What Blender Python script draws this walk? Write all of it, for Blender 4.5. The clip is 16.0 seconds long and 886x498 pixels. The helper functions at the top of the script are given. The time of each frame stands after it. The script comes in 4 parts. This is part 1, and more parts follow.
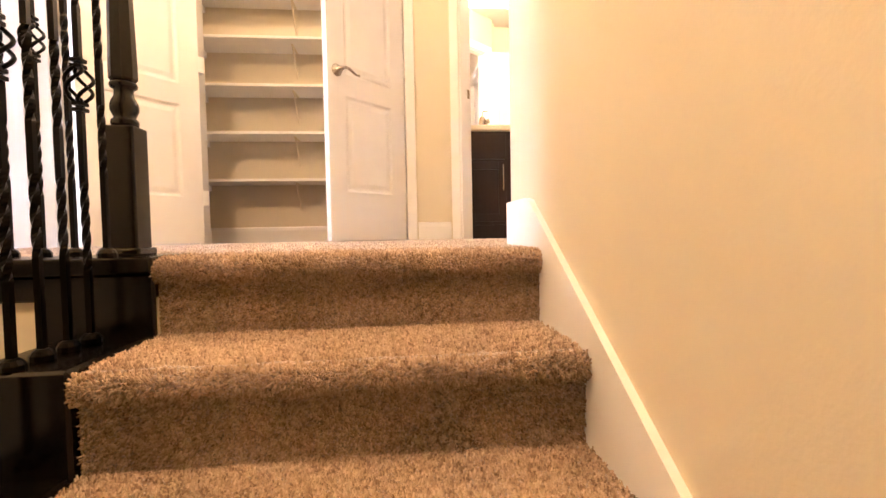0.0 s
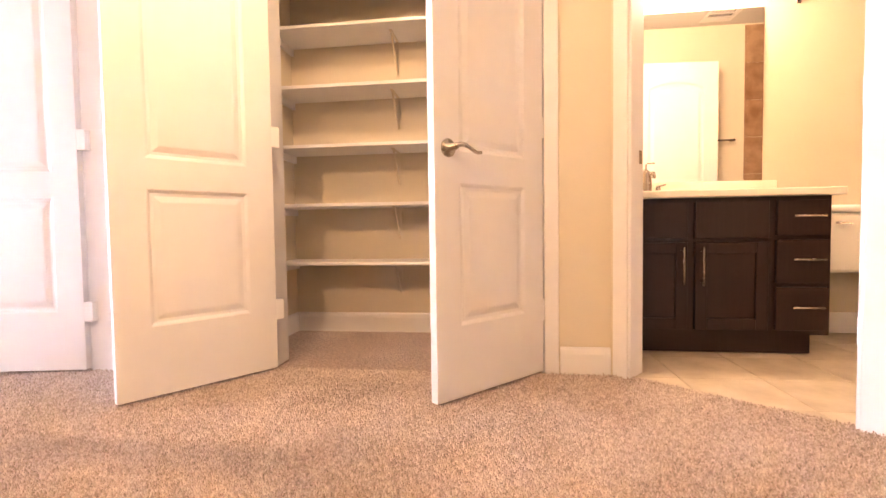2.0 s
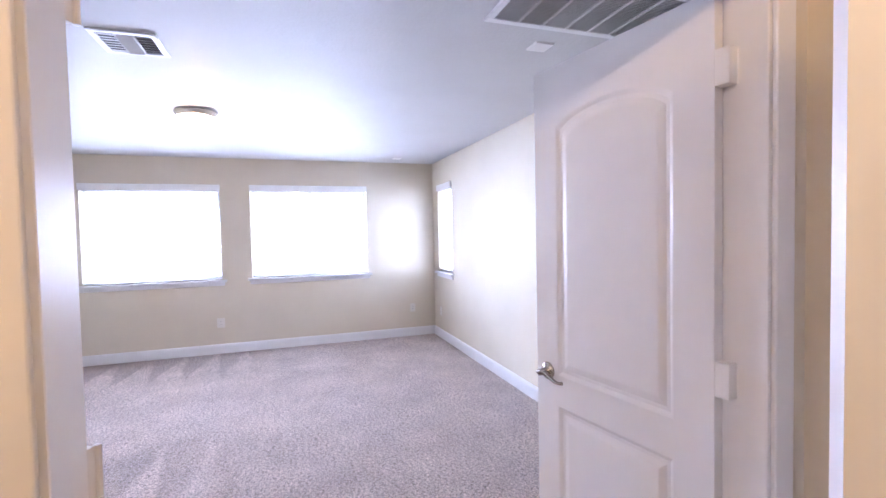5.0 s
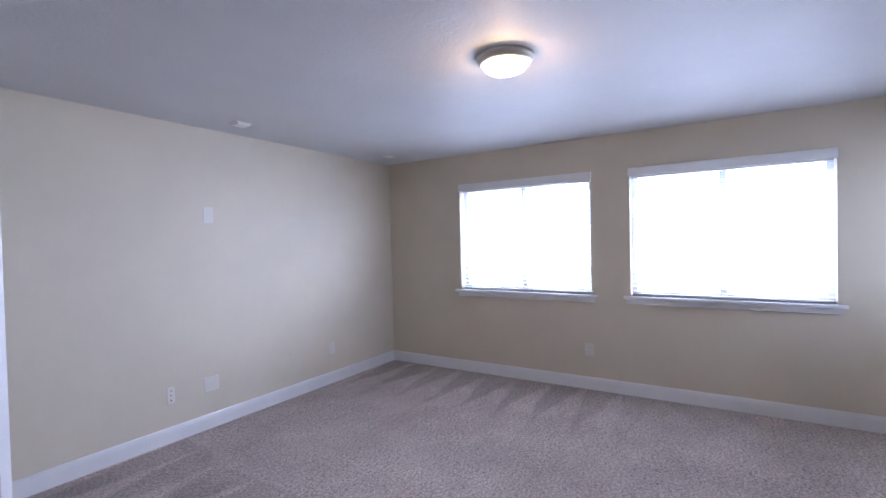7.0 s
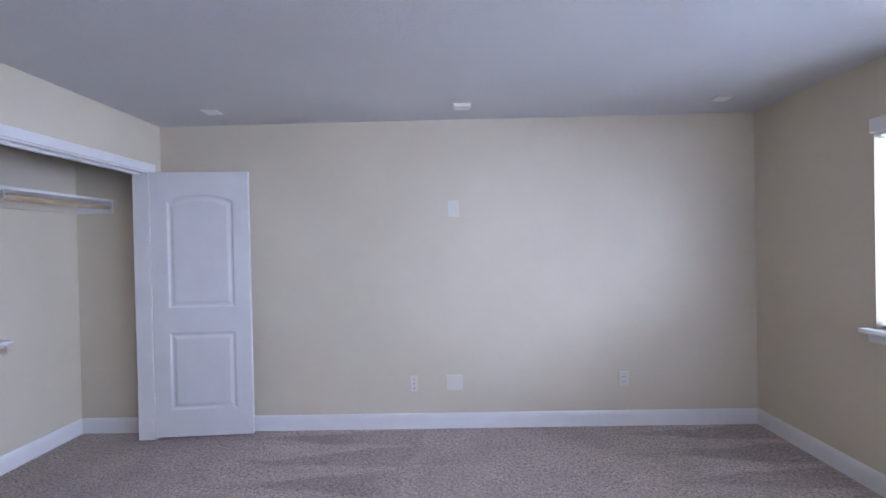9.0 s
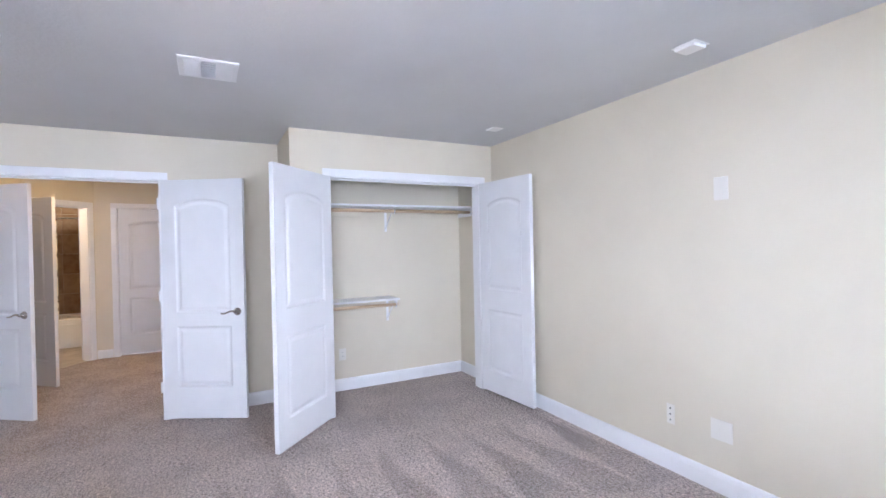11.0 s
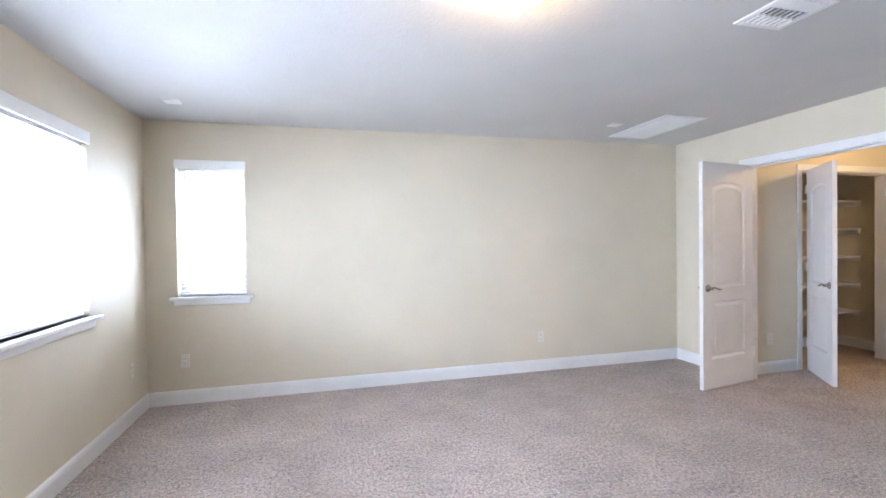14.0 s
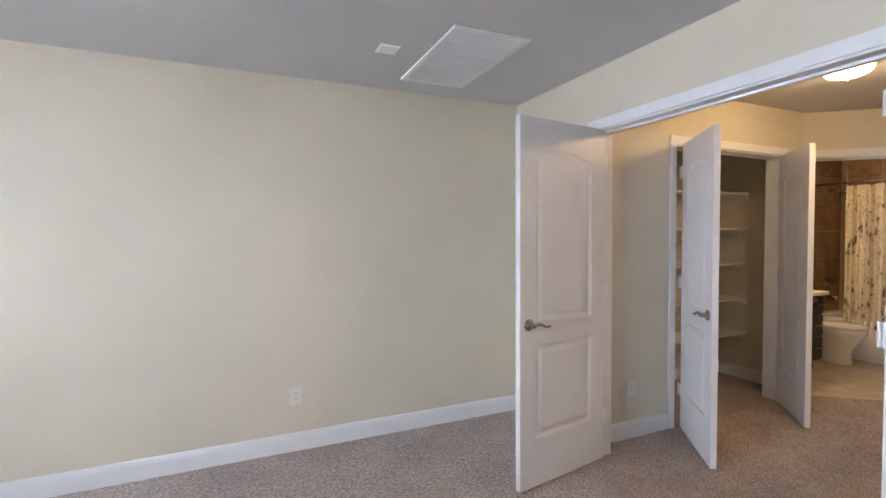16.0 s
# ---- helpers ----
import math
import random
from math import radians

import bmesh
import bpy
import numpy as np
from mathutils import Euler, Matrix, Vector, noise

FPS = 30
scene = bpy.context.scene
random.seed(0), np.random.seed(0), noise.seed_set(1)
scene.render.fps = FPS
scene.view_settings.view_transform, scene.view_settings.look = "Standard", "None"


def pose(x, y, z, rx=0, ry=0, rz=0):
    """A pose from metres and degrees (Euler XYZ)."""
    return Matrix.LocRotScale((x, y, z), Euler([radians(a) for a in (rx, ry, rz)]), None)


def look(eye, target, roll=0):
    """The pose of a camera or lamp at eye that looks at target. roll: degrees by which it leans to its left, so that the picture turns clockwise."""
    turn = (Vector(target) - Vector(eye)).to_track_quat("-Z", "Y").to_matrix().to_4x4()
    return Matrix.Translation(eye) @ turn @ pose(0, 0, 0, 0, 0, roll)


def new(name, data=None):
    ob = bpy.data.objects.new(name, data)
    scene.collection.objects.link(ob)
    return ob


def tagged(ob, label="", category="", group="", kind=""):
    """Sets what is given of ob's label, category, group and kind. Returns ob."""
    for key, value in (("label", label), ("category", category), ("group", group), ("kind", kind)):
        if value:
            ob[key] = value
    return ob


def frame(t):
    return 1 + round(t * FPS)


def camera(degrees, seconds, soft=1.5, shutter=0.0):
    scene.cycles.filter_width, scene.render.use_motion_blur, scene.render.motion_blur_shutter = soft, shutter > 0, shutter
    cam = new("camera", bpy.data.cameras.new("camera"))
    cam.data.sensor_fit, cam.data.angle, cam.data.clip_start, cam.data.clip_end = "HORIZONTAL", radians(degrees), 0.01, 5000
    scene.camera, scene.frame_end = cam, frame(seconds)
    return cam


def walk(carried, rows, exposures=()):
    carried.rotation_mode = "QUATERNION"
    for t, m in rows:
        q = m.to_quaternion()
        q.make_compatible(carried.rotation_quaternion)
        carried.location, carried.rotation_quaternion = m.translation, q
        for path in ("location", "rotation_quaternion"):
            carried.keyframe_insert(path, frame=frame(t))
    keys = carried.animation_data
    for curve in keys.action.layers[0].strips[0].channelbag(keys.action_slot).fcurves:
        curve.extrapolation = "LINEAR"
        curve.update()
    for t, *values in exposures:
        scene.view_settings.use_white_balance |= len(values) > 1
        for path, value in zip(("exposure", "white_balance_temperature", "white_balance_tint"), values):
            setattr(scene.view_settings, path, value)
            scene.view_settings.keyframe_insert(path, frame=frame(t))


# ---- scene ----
cam = camera(88.3, 16.0)
PATH = [
    (0, (2.021, -2.966, 0.055), (2.22, -0.977, -0.019), -1.1),
    (0.5, (1.969, -2.709, 0.235), (1.997, -0.711, 0.161), -0.8),
    (1, (1.977, -2.483, 0.366), (1.867, -0.488, 0.288), -0.8),
    (1.5, (1.881, -2.252, 0.511), (1.691, -0.262, 0.437), -0.8),
    (2, (1.906, -2.088, 0.634), (1.653, -0.106, 0.551), -0.8),
    (2.5, (1.892, -1.909, 0.775), (1.561, 0.062, 0.720), -0.7),
    (3, (1.684, -1.7, 0.868), (1.018, 0.186, 0.835), -0.2),
    (3.5, (1.557, -1.547, 1.066), (0.509, 0.156, 1.019), -0.1),
    (4, (1.393, -1.455, 1.264), (-0.062, -0.085, 1.196), -0.4),
    (4.5, (1.172, -1.345, 1.388), (-0.502, -0.252, 1.319), -0.8),
    (5, (0.895, -1.268, 1.455), (-1.000, -0.630, 1.383), -1.2),
    (5.2, (0.764, -1.194, 1.486), (-1.201, -0.834, 1.413), -1.25),
    (7.3, (-1.213, -0.912, 1.476), (-2.762, -2.178, 1.441), -1.3),
    (7.5, (-1.432, -0.896, 1.477), (-2.853, -2.303, 1.441), -1.25),
    (8, (-1.957, -0.862, 1.440), (-2.933, -2.608, 1.422), -1.3),
    (8.5, (-2.467, -0.917, 1.420), (-2.891, -2.871, 1.408), -1.15),
    (9, (-2.983, -0.924, 1.448), (-2.951, -2.924, 1.431), -1.2),
    (9.2, (-3.150, -0.930, 1.444), (-2.884, -2.912, 1.435), -1.2),
    (11.3, (-4.659, -2.232, 1.444), (-2.764, -2.873, 1.428), -1.1),
    (11.5, (-4.673, -2.418, 1.441), (-2.724, -2.864, 1.426), -1.0),
    (12, (-4.651, -2.835, 1.439), (-2.651, -2.777, 1.422), -1.1),
    (12.5, (-4.599, -3.201, 1.444), (-2.688, -2.613, 1.423), -1.0),
    (13, (-4.535, -3.505, 1.442), (-2.92, -2.326, 1.418), -1.2),
    (13.5, (-4.279, -3.651, 1.378), (-3.22, -1.954, 1.364), -0.9),
    (14, (-3.911, -3.673, 1.365), (-3.403, -1.739, 1.336), -0.8),
    (14.5, (-3.489, -3.505, 1.368), (-3.395, -1.508, 1.331), -0.8),
    (15, (-2.97, -3.226, 1.404), (-2.769, -1.237, 1.358), -0.8),
    (15.5, (-2.457, -2.835, 1.43), (-1.884, -0.92, 1.368), -0.4),
    (16, (-2.025, -2.408, 1.414), (-1.216, -0.582, 1.352), -0.3),
]
EXPOSURES = [  # seconds, stops, kelvin, tint
    (0, 2.66, 6150, 26), (0.6, 2.64, 6250, 29), (1.2, 2.54, 6350, 33), (2.5, 2.38, 6500, 36), (3.5, 2.1, 6050, 30), (4.2, 1.66, 5650, 30), (5.2, 1.14, 5400, 29), (7.3, -0.05, 5400, 27),
    (8.2, -0.2, 5400, 27), (9.2, 0.26, 5400, 24), (11.3, 0.86, 5800, 20), (12.5, 0.92, 5900, 20), (13.5, 1.06, 5850, 17), (14.5, 0.96, 5850, 16), (15.0, 0.6, 5900, 16), (15.5, 0.4, 5950, 17), (16, 0.66, 6050, 17),
]
walk(cam, [(t, look(eye, aim, lean)) for t, eye, aim, lean in PATH], EXPOSURES)

# ---- light and sky ----
world = bpy.data.worlds.new("sky")
scene.world = world
world.use_nodes = True
wn = world.node_tree
sky = wn.nodes.new("ShaderNodeTexSky")
sky.sky_type = "NISHITA"
sky.sun_disc = False
sky.sun_elevation = radians(48)
sky.sun_rotation = radians(120)
sky.air_density, sky.dust_density, sky.ozone_density = 1.0, 2.5, 1.0
wn.links.new(sky.outputs[0], wn.nodes["Background"].inputs[0])
wn.nodes["Background"].inputs[1].default_value = 0.15

sun = new("sun", bpy.data.lights.new("sun", "SUN"))
sun.data.energy, sun.data.angle, sun.data.color = 2.0, radians(10), (1.0, 0.95, 0.88)
sun.matrix_world = look((30, -17, 40), (0, 0, 0))

WARM = (1.0, 0.645, 0.275)
COOL = (0.78, 0.89, 1.0)


def bulb(x, y, z, watts, radius, colour=WARM):
    lamp = new("bulb", bpy.data.lights.new("bulb", "POINT"))
    lamp.data.energy, lamp.data.shadow_soft_size, lamp.data.color = watts, radius, colour
    lamp.matrix_world = pose(x, y, z)
    return lamp


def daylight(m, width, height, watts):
    """An added area lamp standing in for sky light, in or above a window opening."""
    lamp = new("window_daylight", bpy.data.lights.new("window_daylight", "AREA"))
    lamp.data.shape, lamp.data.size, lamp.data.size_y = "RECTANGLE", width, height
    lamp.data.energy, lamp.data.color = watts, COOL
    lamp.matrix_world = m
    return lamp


# plan: x east, y north, z up, upper floor at 0
XW, YS, YN, ZC = -5.37, -4.53, 0.70, 2.435
XC, YC = -0.69, -2.57            # clothes closet: front face, side face
YH = -0.07                       # hall: north wall face
XS = 2.41                        # wall beside the stair
YBN, XBE = 0.84, 5.05            # bathroom
P0, PA = (2.37, YH), -38.0       # turned bathroom wall: corner and heading
WIN_A, WIN_B = (-1.72, -0.255), (-3.525, -2.07)
WIN_C = (-5.125, -4.575)
WZ = (0.925, 2.06)

BED_LAMP, HALL_LAMP, STAIR_LAMP = (-3.116, -1.925), (1.33, -0.86), (1.22, -2.8)
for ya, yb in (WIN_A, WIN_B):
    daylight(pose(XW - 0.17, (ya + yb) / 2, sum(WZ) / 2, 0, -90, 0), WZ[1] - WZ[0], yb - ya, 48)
    daylight(pose(XW - 1.35, (ya + yb) / 2, 3.3, 0, -36, 0), 1.5, 2.0, 230)      # added panel lamp outside, above the opening, standing in for the upper sky
daylight(pose(sum(WIN_C) / 2, YN + 0.17, sum(WZ) / 2, -90, 0, 0), WIN_C[1] - WIN_C[0], WZ[1] - WZ[0], 17)
# added panel lamp outside, above the narrow window, for light from overhead
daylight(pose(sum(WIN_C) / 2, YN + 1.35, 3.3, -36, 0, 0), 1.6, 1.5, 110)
bulb(*BED_LAMP, ZC - 0.12, 6.0, 0.03)
bulb(*HALL_LAMP, ZC - 0.13, 7.5, 0.05)
bulb(*STAIR_LAMP, ZC - 0.13, 26, 0.05)
for i in range(3):
    bulb(2.78 + 0.2 * i, YBN - 0.16, 2.06, 3.2, 0.05)


# ---- materials ----
def shader(name, colour, rough=0.6, metal=0.0):
    mat = bpy.data.materials.new(name)
    mat.use_nodes = True
    b = mat.node_tree.nodes["Principled BSDF"]
    b.inputs["Base Color"].default_value = (*colour, 1)
    b.inputs["Roughness"].default_value = rough
    b.inputs["Metallic"].default_value = metal
    return mat, mat.node_tree, b


def node(tree, kind, **props):
    n = tree.nodes.new(kind)
    for k, v in props.items():
        n.inputs[k].default_value = v
    return n


def coords(tree):
    return tree.nodes.new("ShaderNodeNewGeometry").outputs["Position"]


def ramp(tree, fac, stops):
    r = tree.nodes.new("ShaderNodeValToRGB")
    tree.links.new(fac, r.inputs[0])
    els = r.color_ramp.elements
    while len(els) < len(stops):
        els.new(0.5)
    for e, (p, c) in zip(els, stops):
        e.position, e.color = p, (*c, 1)
    return r.outputs[0]


def noise_tex(tree, vec, scale, detail=3.0, rough=0.55):
    n = node(tree, "ShaderNodeTexNoise", Scale=scale, Detail=detail, Roughness=rough)
    tree.links.new(vec, n.inputs["Vector"])
    return n.outputs["Fac"]


def math2(tree, op, a, b=0.0, c=0.0):
    n = tree.nodes.new("ShaderNodeMath")
    n.operation = op
    for i, v in enumerate((a, b, c)):
        if isinstance(v, (int, float)):
            n.inputs[i].default_value = v
        else:
            tree.links.new(v, n.inputs[i])
    return n.outputs[0]


def mix(tree, fac, a, b, mode="MIX"):
    m = tree.nodes.new("ShaderNodeMix")
    m.data_type, m.blend_type = "RGBA", mode
    for i, v in ((0, fac), (6, a), (7, b)):
        if isinstance(v, (int, float)):
            m.inputs[i].default_value = v
        elif isinstance(v, tuple):
            m.inputs[i].default_value = (*v, 1)
        else:
            tree.links.new(v, m.inputs[i])
    return m.outputs[2]


def bump(tree, b, height, strength, dist):
    n = node(tree, "ShaderNodeBump", Strength=strength, Distance=dist)
    tree.links.new(height, n.inputs["Height"])
    tree.links.new(n.outputs[0], b.inputs["Normal"])


def plaster(name, colour, peel=110.0, strength=0.16):
    """Painted drywall: orange-peel relief and faint unevenness."""
    mat, t, b = shader(name, colour, 0.62)
    p = coords(t)
    big = noise_tex(t, p, 1.7, 4.0)
    dark = tuple(c * 0.93 for c in colour)
    t.links.new(ramp(t, big, ((0.3, dark), (0.7, colour))), b.inputs["Base Color"])
    h = math2(t, "MULTIPLY_ADD", noise_tex(t, p, peel, 2.0), 1.0, noise_tex(t, p, peel / 5, 2.0))
    bump(t, b, h, strength, 0.003)
    t.links.new(math2(t, "MULTIPLY_ADD", big, 0.2, 0.5), b.inputs["Roughness"])
    return mat


def enamel(name, colour, rough=0.32):
    """Semi-gloss trim paint with brush unevenness."""
    mat, t, b = shader(name, colour, rough)
    p = coords(t)
    f = noise_tex(t, p, 5.0, 4.0)
    t.links.new(ramp(t, f, ((0.3, tuple(c * 0.95 for c in colour)), (0.7, colour))), b.inputs["Base Color"])
    t.links.new(math2(t, "MULTIPLY_ADD", f, 0.18, rough - 0.08), b.inputs["Roughness"])
    bump(t, b, noise_tex(t, p, 45.0, 3.0), 0.06, 0.002)
    return mat


def carpet(name, vacuum=True, pile=1.0, tone=(1.0, 1.0, 1.0)):
    """Cut-pile carpet: tuft relief, flecked yarn, brushed patches, vacuum strokes and painted shade between tufts."""
    mat, t, b = shader(name, (0.3, 0.27, 0.24), 0.95)
    p = coords(t)
    fine = noise_tex(t, p, 175.0, 2.0, 0.7)
    mid = noise_tex(t, p, 68.0, 3.0, 0.7)
    big = noise_tex(t, p, 2.6, 3.0)
    yarn = ramp(t, math2(t, "MULTIPLY_ADD", mid, 0.5, math2(t, "MULTIPLY", fine, 0.5)),
                tuple((p, tuple(k * v for k, v in zip(tone, c))) for p, c in ((0.36, (0.17, 0.139, 0.124)), (0.485, (0.53, 0.455, 0.425)), (0.60, (0.90, 0.795, 0.755)))))
    col = mix(t, 0.85, yarn, ramp(t, big, ((0.3, (0.78, 0.78, 0.78)), (0.7, (1.1, 1.1, 1.1)))), "MULTIPLY")
    if vacuum:
        s = t.nodes.new("ShaderNodeSeparateXYZ")
        t.links.new(p, s.inputs[0])
        u = math2(t, "MULTIPLY_ADD", noise_tex(t, p, 1.6, 3.0), 0.22, s.outputs[1])
        v = math2(t, "MULTIPLY_ADD", noise_tex(t, p, 1.2, 2.0), 0.5, s.outputs[0])
        tri = math2(t, "PINGPONG", u, 0.17)
        lane = math2(t, "MODULO", math2(t, "ADD", v, 5.2), 2.75)
        saw = math2(t, "DIVIDE", lane, 1.25)
        saw.node.use_clamp = True
        d = math2(t, "SUBTRACT", math2(t, "MULTIPLY", tri, 5.9), saw)
        sel = ramp(t, math2(t, "MULTIPLY_ADD", d, 2.2, 0.5), ((0.25, (1.18, 1.18, 1.18)), (0.75, (0.75, 0.74, 0.74))))
        west = math2(t, "MULTIPLY_ADD", math2(t, "ABSOLUTE", math2(t, "SUBTRACT", lane, 0.55)), -1.3, 1.4)
        west.node.use_clamp = True
        south = math2(t, "MULTIPLY_ADD", u, -1.1, -1.3)
        south.node.use_clamp = True
        col = mix(t, math2(t, "MULTIPLY", math2(t, "MULTIPLY", west, south), math2(t, "MULTIPLY_ADD", noise_tex(t, p, 0.9, 1.0), 0.9, 0.3)), col, sel, "MULTIPLY")
        brushed = t.nodes.new("ShaderNodeMapping")
        brushed.inputs["Scale"].default_value, brushed.inputs["Rotation"].default_value = (6.0, 15.0, 6.0), (0, 0, radians(24))
        t.links.new(p, brushed.inputs[0])
        strokes = ramp(t, noise_tex(t, brushed.outputs[0], 1.0, 5.0, 0.7), ((0.35, (0.80, 0.79, 0.79)), (0.62, (1.10, 1.10, 1.10))))
        col = mix(t, 0.45, col, strokes, "MULTIPLY")
        # shadow between tuft clumps, painted into the colour as dark spots
        tuft_shade = ramp(t, noise_tex(t, p, 42.0, 4.0, 0.75), ((0.36, (0.34, 0.33, 0.32)), (0.47, (0.98, 0.98, 0.98)), (0.62, (1.22, 1.22, 1.22))))
        col = mix(t, ramp(t, noise_tex(t, p, 3.2, 3.0), ((0.35, (0.45, 0.45, 0.45)), (0.65, (1.0, 1.0, 1.0)))), col, mix(t, 1.0, col, tuft_shade, "MULTIPLY"))
    t.links.new(col, b.inputs["Base Color"])
    b.inputs["Sheen Weight"].default_value = 0.25
    b.inputs["Specular IOR Level"].default_value = 0.1
    vor = node(t, "ShaderNodeTexVoronoi", Scale=105.0)
    t.links.new(p, vor.inputs["Vector"])
    h = math2(t, "ADD", math2(t, "MULTIPLY", fine, 0.8), math2(t, "MULTIPLY_ADD", vor.outputs["Distance"], -0.7, mid))
    bump(t, b, h, 0.85 * pile, 0.012)
    return mat


def metal(name, colour, rough=0.28):
    mat, t, b = shader(name, colour, rough, 1.0)
    f = noise_tex(t, coords(t), 60.0, 3.0)
    t.links.new(math2(t, "MULTIPLY_ADD", f, 0.2, rough - 0.1), b.inputs["Roughness"])
    return mat


def wood(name, dark, light, rough, scale=3.0, axis=2):
    mat, t, b = shader(name, light, rough)
    m = t.nodes.new("ShaderNodeMapping")
    sc = [22.0, 22.0, 22.0]
    sc[axis] = 1.6
    m.inputs["Scale"].default_value = sc
    t.links.new(coords(t), m.inputs[0])
    g = noise_tex(t, m.outputs[0], scale, 6.0, 0.6)
    t.links.new(ramp(t, g, ((0.35, dark), (0.65, light))), b.inputs["Base Color"])
    b.inputs["Specular IOR Level"].default_value = 0.32
    bump(t, b, g, 0.12, 0.001)
    return mat


def glow(name, colour, strength):
    mat, t, b = shader(name, (0.9, 0.88, 0.84), 0.35)
    b.inputs["Emission Color"].default_value = (*colour, 1)
    b.inputs["Emission Strength"].default_value = strength
    return mat


M_WALL = plaster("cream_wall_paint", (0.67, 0.605, 0.478))
M_CEIL = plaster("white_ceiling_paint", (0.61, 0.605, 0.60), 48.0, 0.6)
M_TRIM = enamel("white_trim_paint", (0.79, 0.785, 0.785))
M_DOOR = enamel("white_door_paint", (0.735, 0.73, 0.73), 0.34)
M_CARPET = carpet("taupe_carpet", tone=(0.92, 0.885, 0.85))
# same carpet as the bedroom, dim warm lamp light put into its tone
M_STAIR = carpet("taupe_carpet_dim_warm", False, tone=(0.74, 0.66, 0.60))
M_BLACK = wood("black_stained_wood", (0.003, 0.0025, 0.0025), (0.007, 0.006, 0.0055), 0.2)
M_IRON = metal("black_iron", (0.012, 0.011, 0.010), 0.34)
M_NICKEL = metal("satin_nickel", (0.42, 0.385, 0.35), 0.25)
M_PAN = metal("brushed_lamp_nickel", (0.66, 0.61, 0.54), 0.36)
M_ESPRESSO = wood("espresso_cabinet_wood", (0.0165, 0.0070, 0.0058), (0.0215, 0.0094, 0.0076), 0.34)
M_ROD = wood("varnished_pole_wood", (0.56, 0.40, 0.25), (0.68, 0.52, 0.35), 0.35, 3.0, 1)
M_PLASTIC = shader("white_plastic", (0.82, 0.81, 0.79), 0.35)[0]
M_VINYL = shader("white_window_vinyl", (0.66, 0.68, 0.71), 0.4)[0]
M_SLAT = enamel("white_blind_slat", (0.84, 0.84, 0.83), 0.4)
# dark fill that paints in the shade of slots, jacks and the grille's hollow
M_DARK = shader("dark_hollow_fill", (0.05, 0.05, 0.055), 0.8)[0]
# grey that stands in for the shade behind register louvres
M_SHADE = shader("grey_louvre_shade", (0.22, 0.22, 0.23), 0.7)[0]
M_GRILLE = enamel("white_grille_enamel", (0.78, 0.78, 0.78), 0.35)
M_CERAMIC = shader("white_glazed_ceramic", (0.86, 0.85, 0.82), 0.08)[0]
M_COUNTER = plaster("cream_cultured_marble", (0.82, 0.78, 0.68), 25.0, 0.03)
M_MIRROR = shader("mirror_silver", (0.95, 0.95, 0.95), 0.02, 1.0)[0]
M_BLACKRUBBER = shader("black_rubber", (0.02, 0.02, 0.02), 0.5)[0]
M_LAMP = glow("lit_frosted_glass", (1.0, 0.80, 0.50), 9.0)
M_PLATE = shader("ivory_wall_plate", (0.70, 0.665, 0.60), 0.35)[0]


def floor_tile():
    mat, t, b = shader("beige_floor_tile", (0.5, 0.42, 0.31), 0.35)
    p = coords(t)
    info = t.nodes.new("ShaderNodeObjectInfo").outputs["Random"]
    f = math2(t, "MULTIPLY_ADD", info, 0.25, noise_tex(t, p, 7.0, 6.0))
    t.links.new(ramp(t, f, ((0.35, (0.40, 0.33, 0.24)), (0.8, (0.60, 0.52, 0.41)))), b.inputs["Base Color"])
    bump(t, b, noise_tex(t, p, 60.0), 0.08, 0.002)
    return mat


def wall_tile():
    mat, t, b = shader("brown_wall_tile", (0.3, 0.19, 0.11), 0.25)
    p = coords(t)
    info = t.nodes.new("ShaderNodeObjectInfo").outputs["Random"]
    f = math2(t, "MULTIPLY_ADD", info, 0.25, noise_tex(t, p, 9.0, 5.0))
    t.links.new(ramp(t, f, ((0.35, (0.21, 0.12, 0.065)), (0.8, (0.38, 0.25, 0.15)))), b.inputs["Base Color"])
    return mat


def curtain_cloth():
    mat, t, b = shader("patterned_curtain_cloth", (0.6, 0.5, 0.35), 0.7)
    p = coords(t)
    m = t.nodes.new("ShaderNodeMapping")
    m.inputs["Scale"].default_value = (14.0, 14.0, 9.0)
    t.links.new(p, m.inputs[0])
    f = noise_tex(t, m.outputs[0], 1.0, 4.0, 0.65)
    t.links.new(ramp(t, f, ((0.36, (0.14, 0.11, 0.08)), (0.42, (0.60, 0.52, 0.38)), (0.58, (0.76, 0.70, 0.57)), (0.66, (0.30, 0.24, 0.16)))), b.inputs["Base Color"])
    bump(t, b, noise_tex(t, p, 300.0), 0.1, 0.001)
    return mat


def glass_pane():
    mat, t, b = shader("window_glass", (1, 1, 1), 0.0)
    b.inputs["Transmission Weight"].default_value = 1.0
    b.inputs["IOR"].default_value = 1.05
    return mat


M_TILE, M_WTILE, M_CURTAIN, M_GLASS = floor_tile(), wall_tile(), curtain_cloth(), glass_pane()
M_GROUT = plaster("tan_grout", (0.36, 0.31, 0.25), 200.0, 0.3)


# ---- mesh helpers ----
def box(bm, x0, y0, z0, x1, y1, z1):
    v = [bm.verts.new(c) for c in ((x0, y0, z0), (x1, y0, z0), (x1, y1, z0), (x0, y1, z0),
                                   (x0, y0, z1), (x1, y0, z1), (x1, y1, z1), (x0, y1, z1))]
    return [bm.faces.new([v[i] for i in f]) for f in
            ((3, 2, 1, 0), (4, 5, 6, 7), (0, 1, 5, 4), (1, 2, 6, 5), (2, 3, 7, 6), (3, 0, 4, 7))]


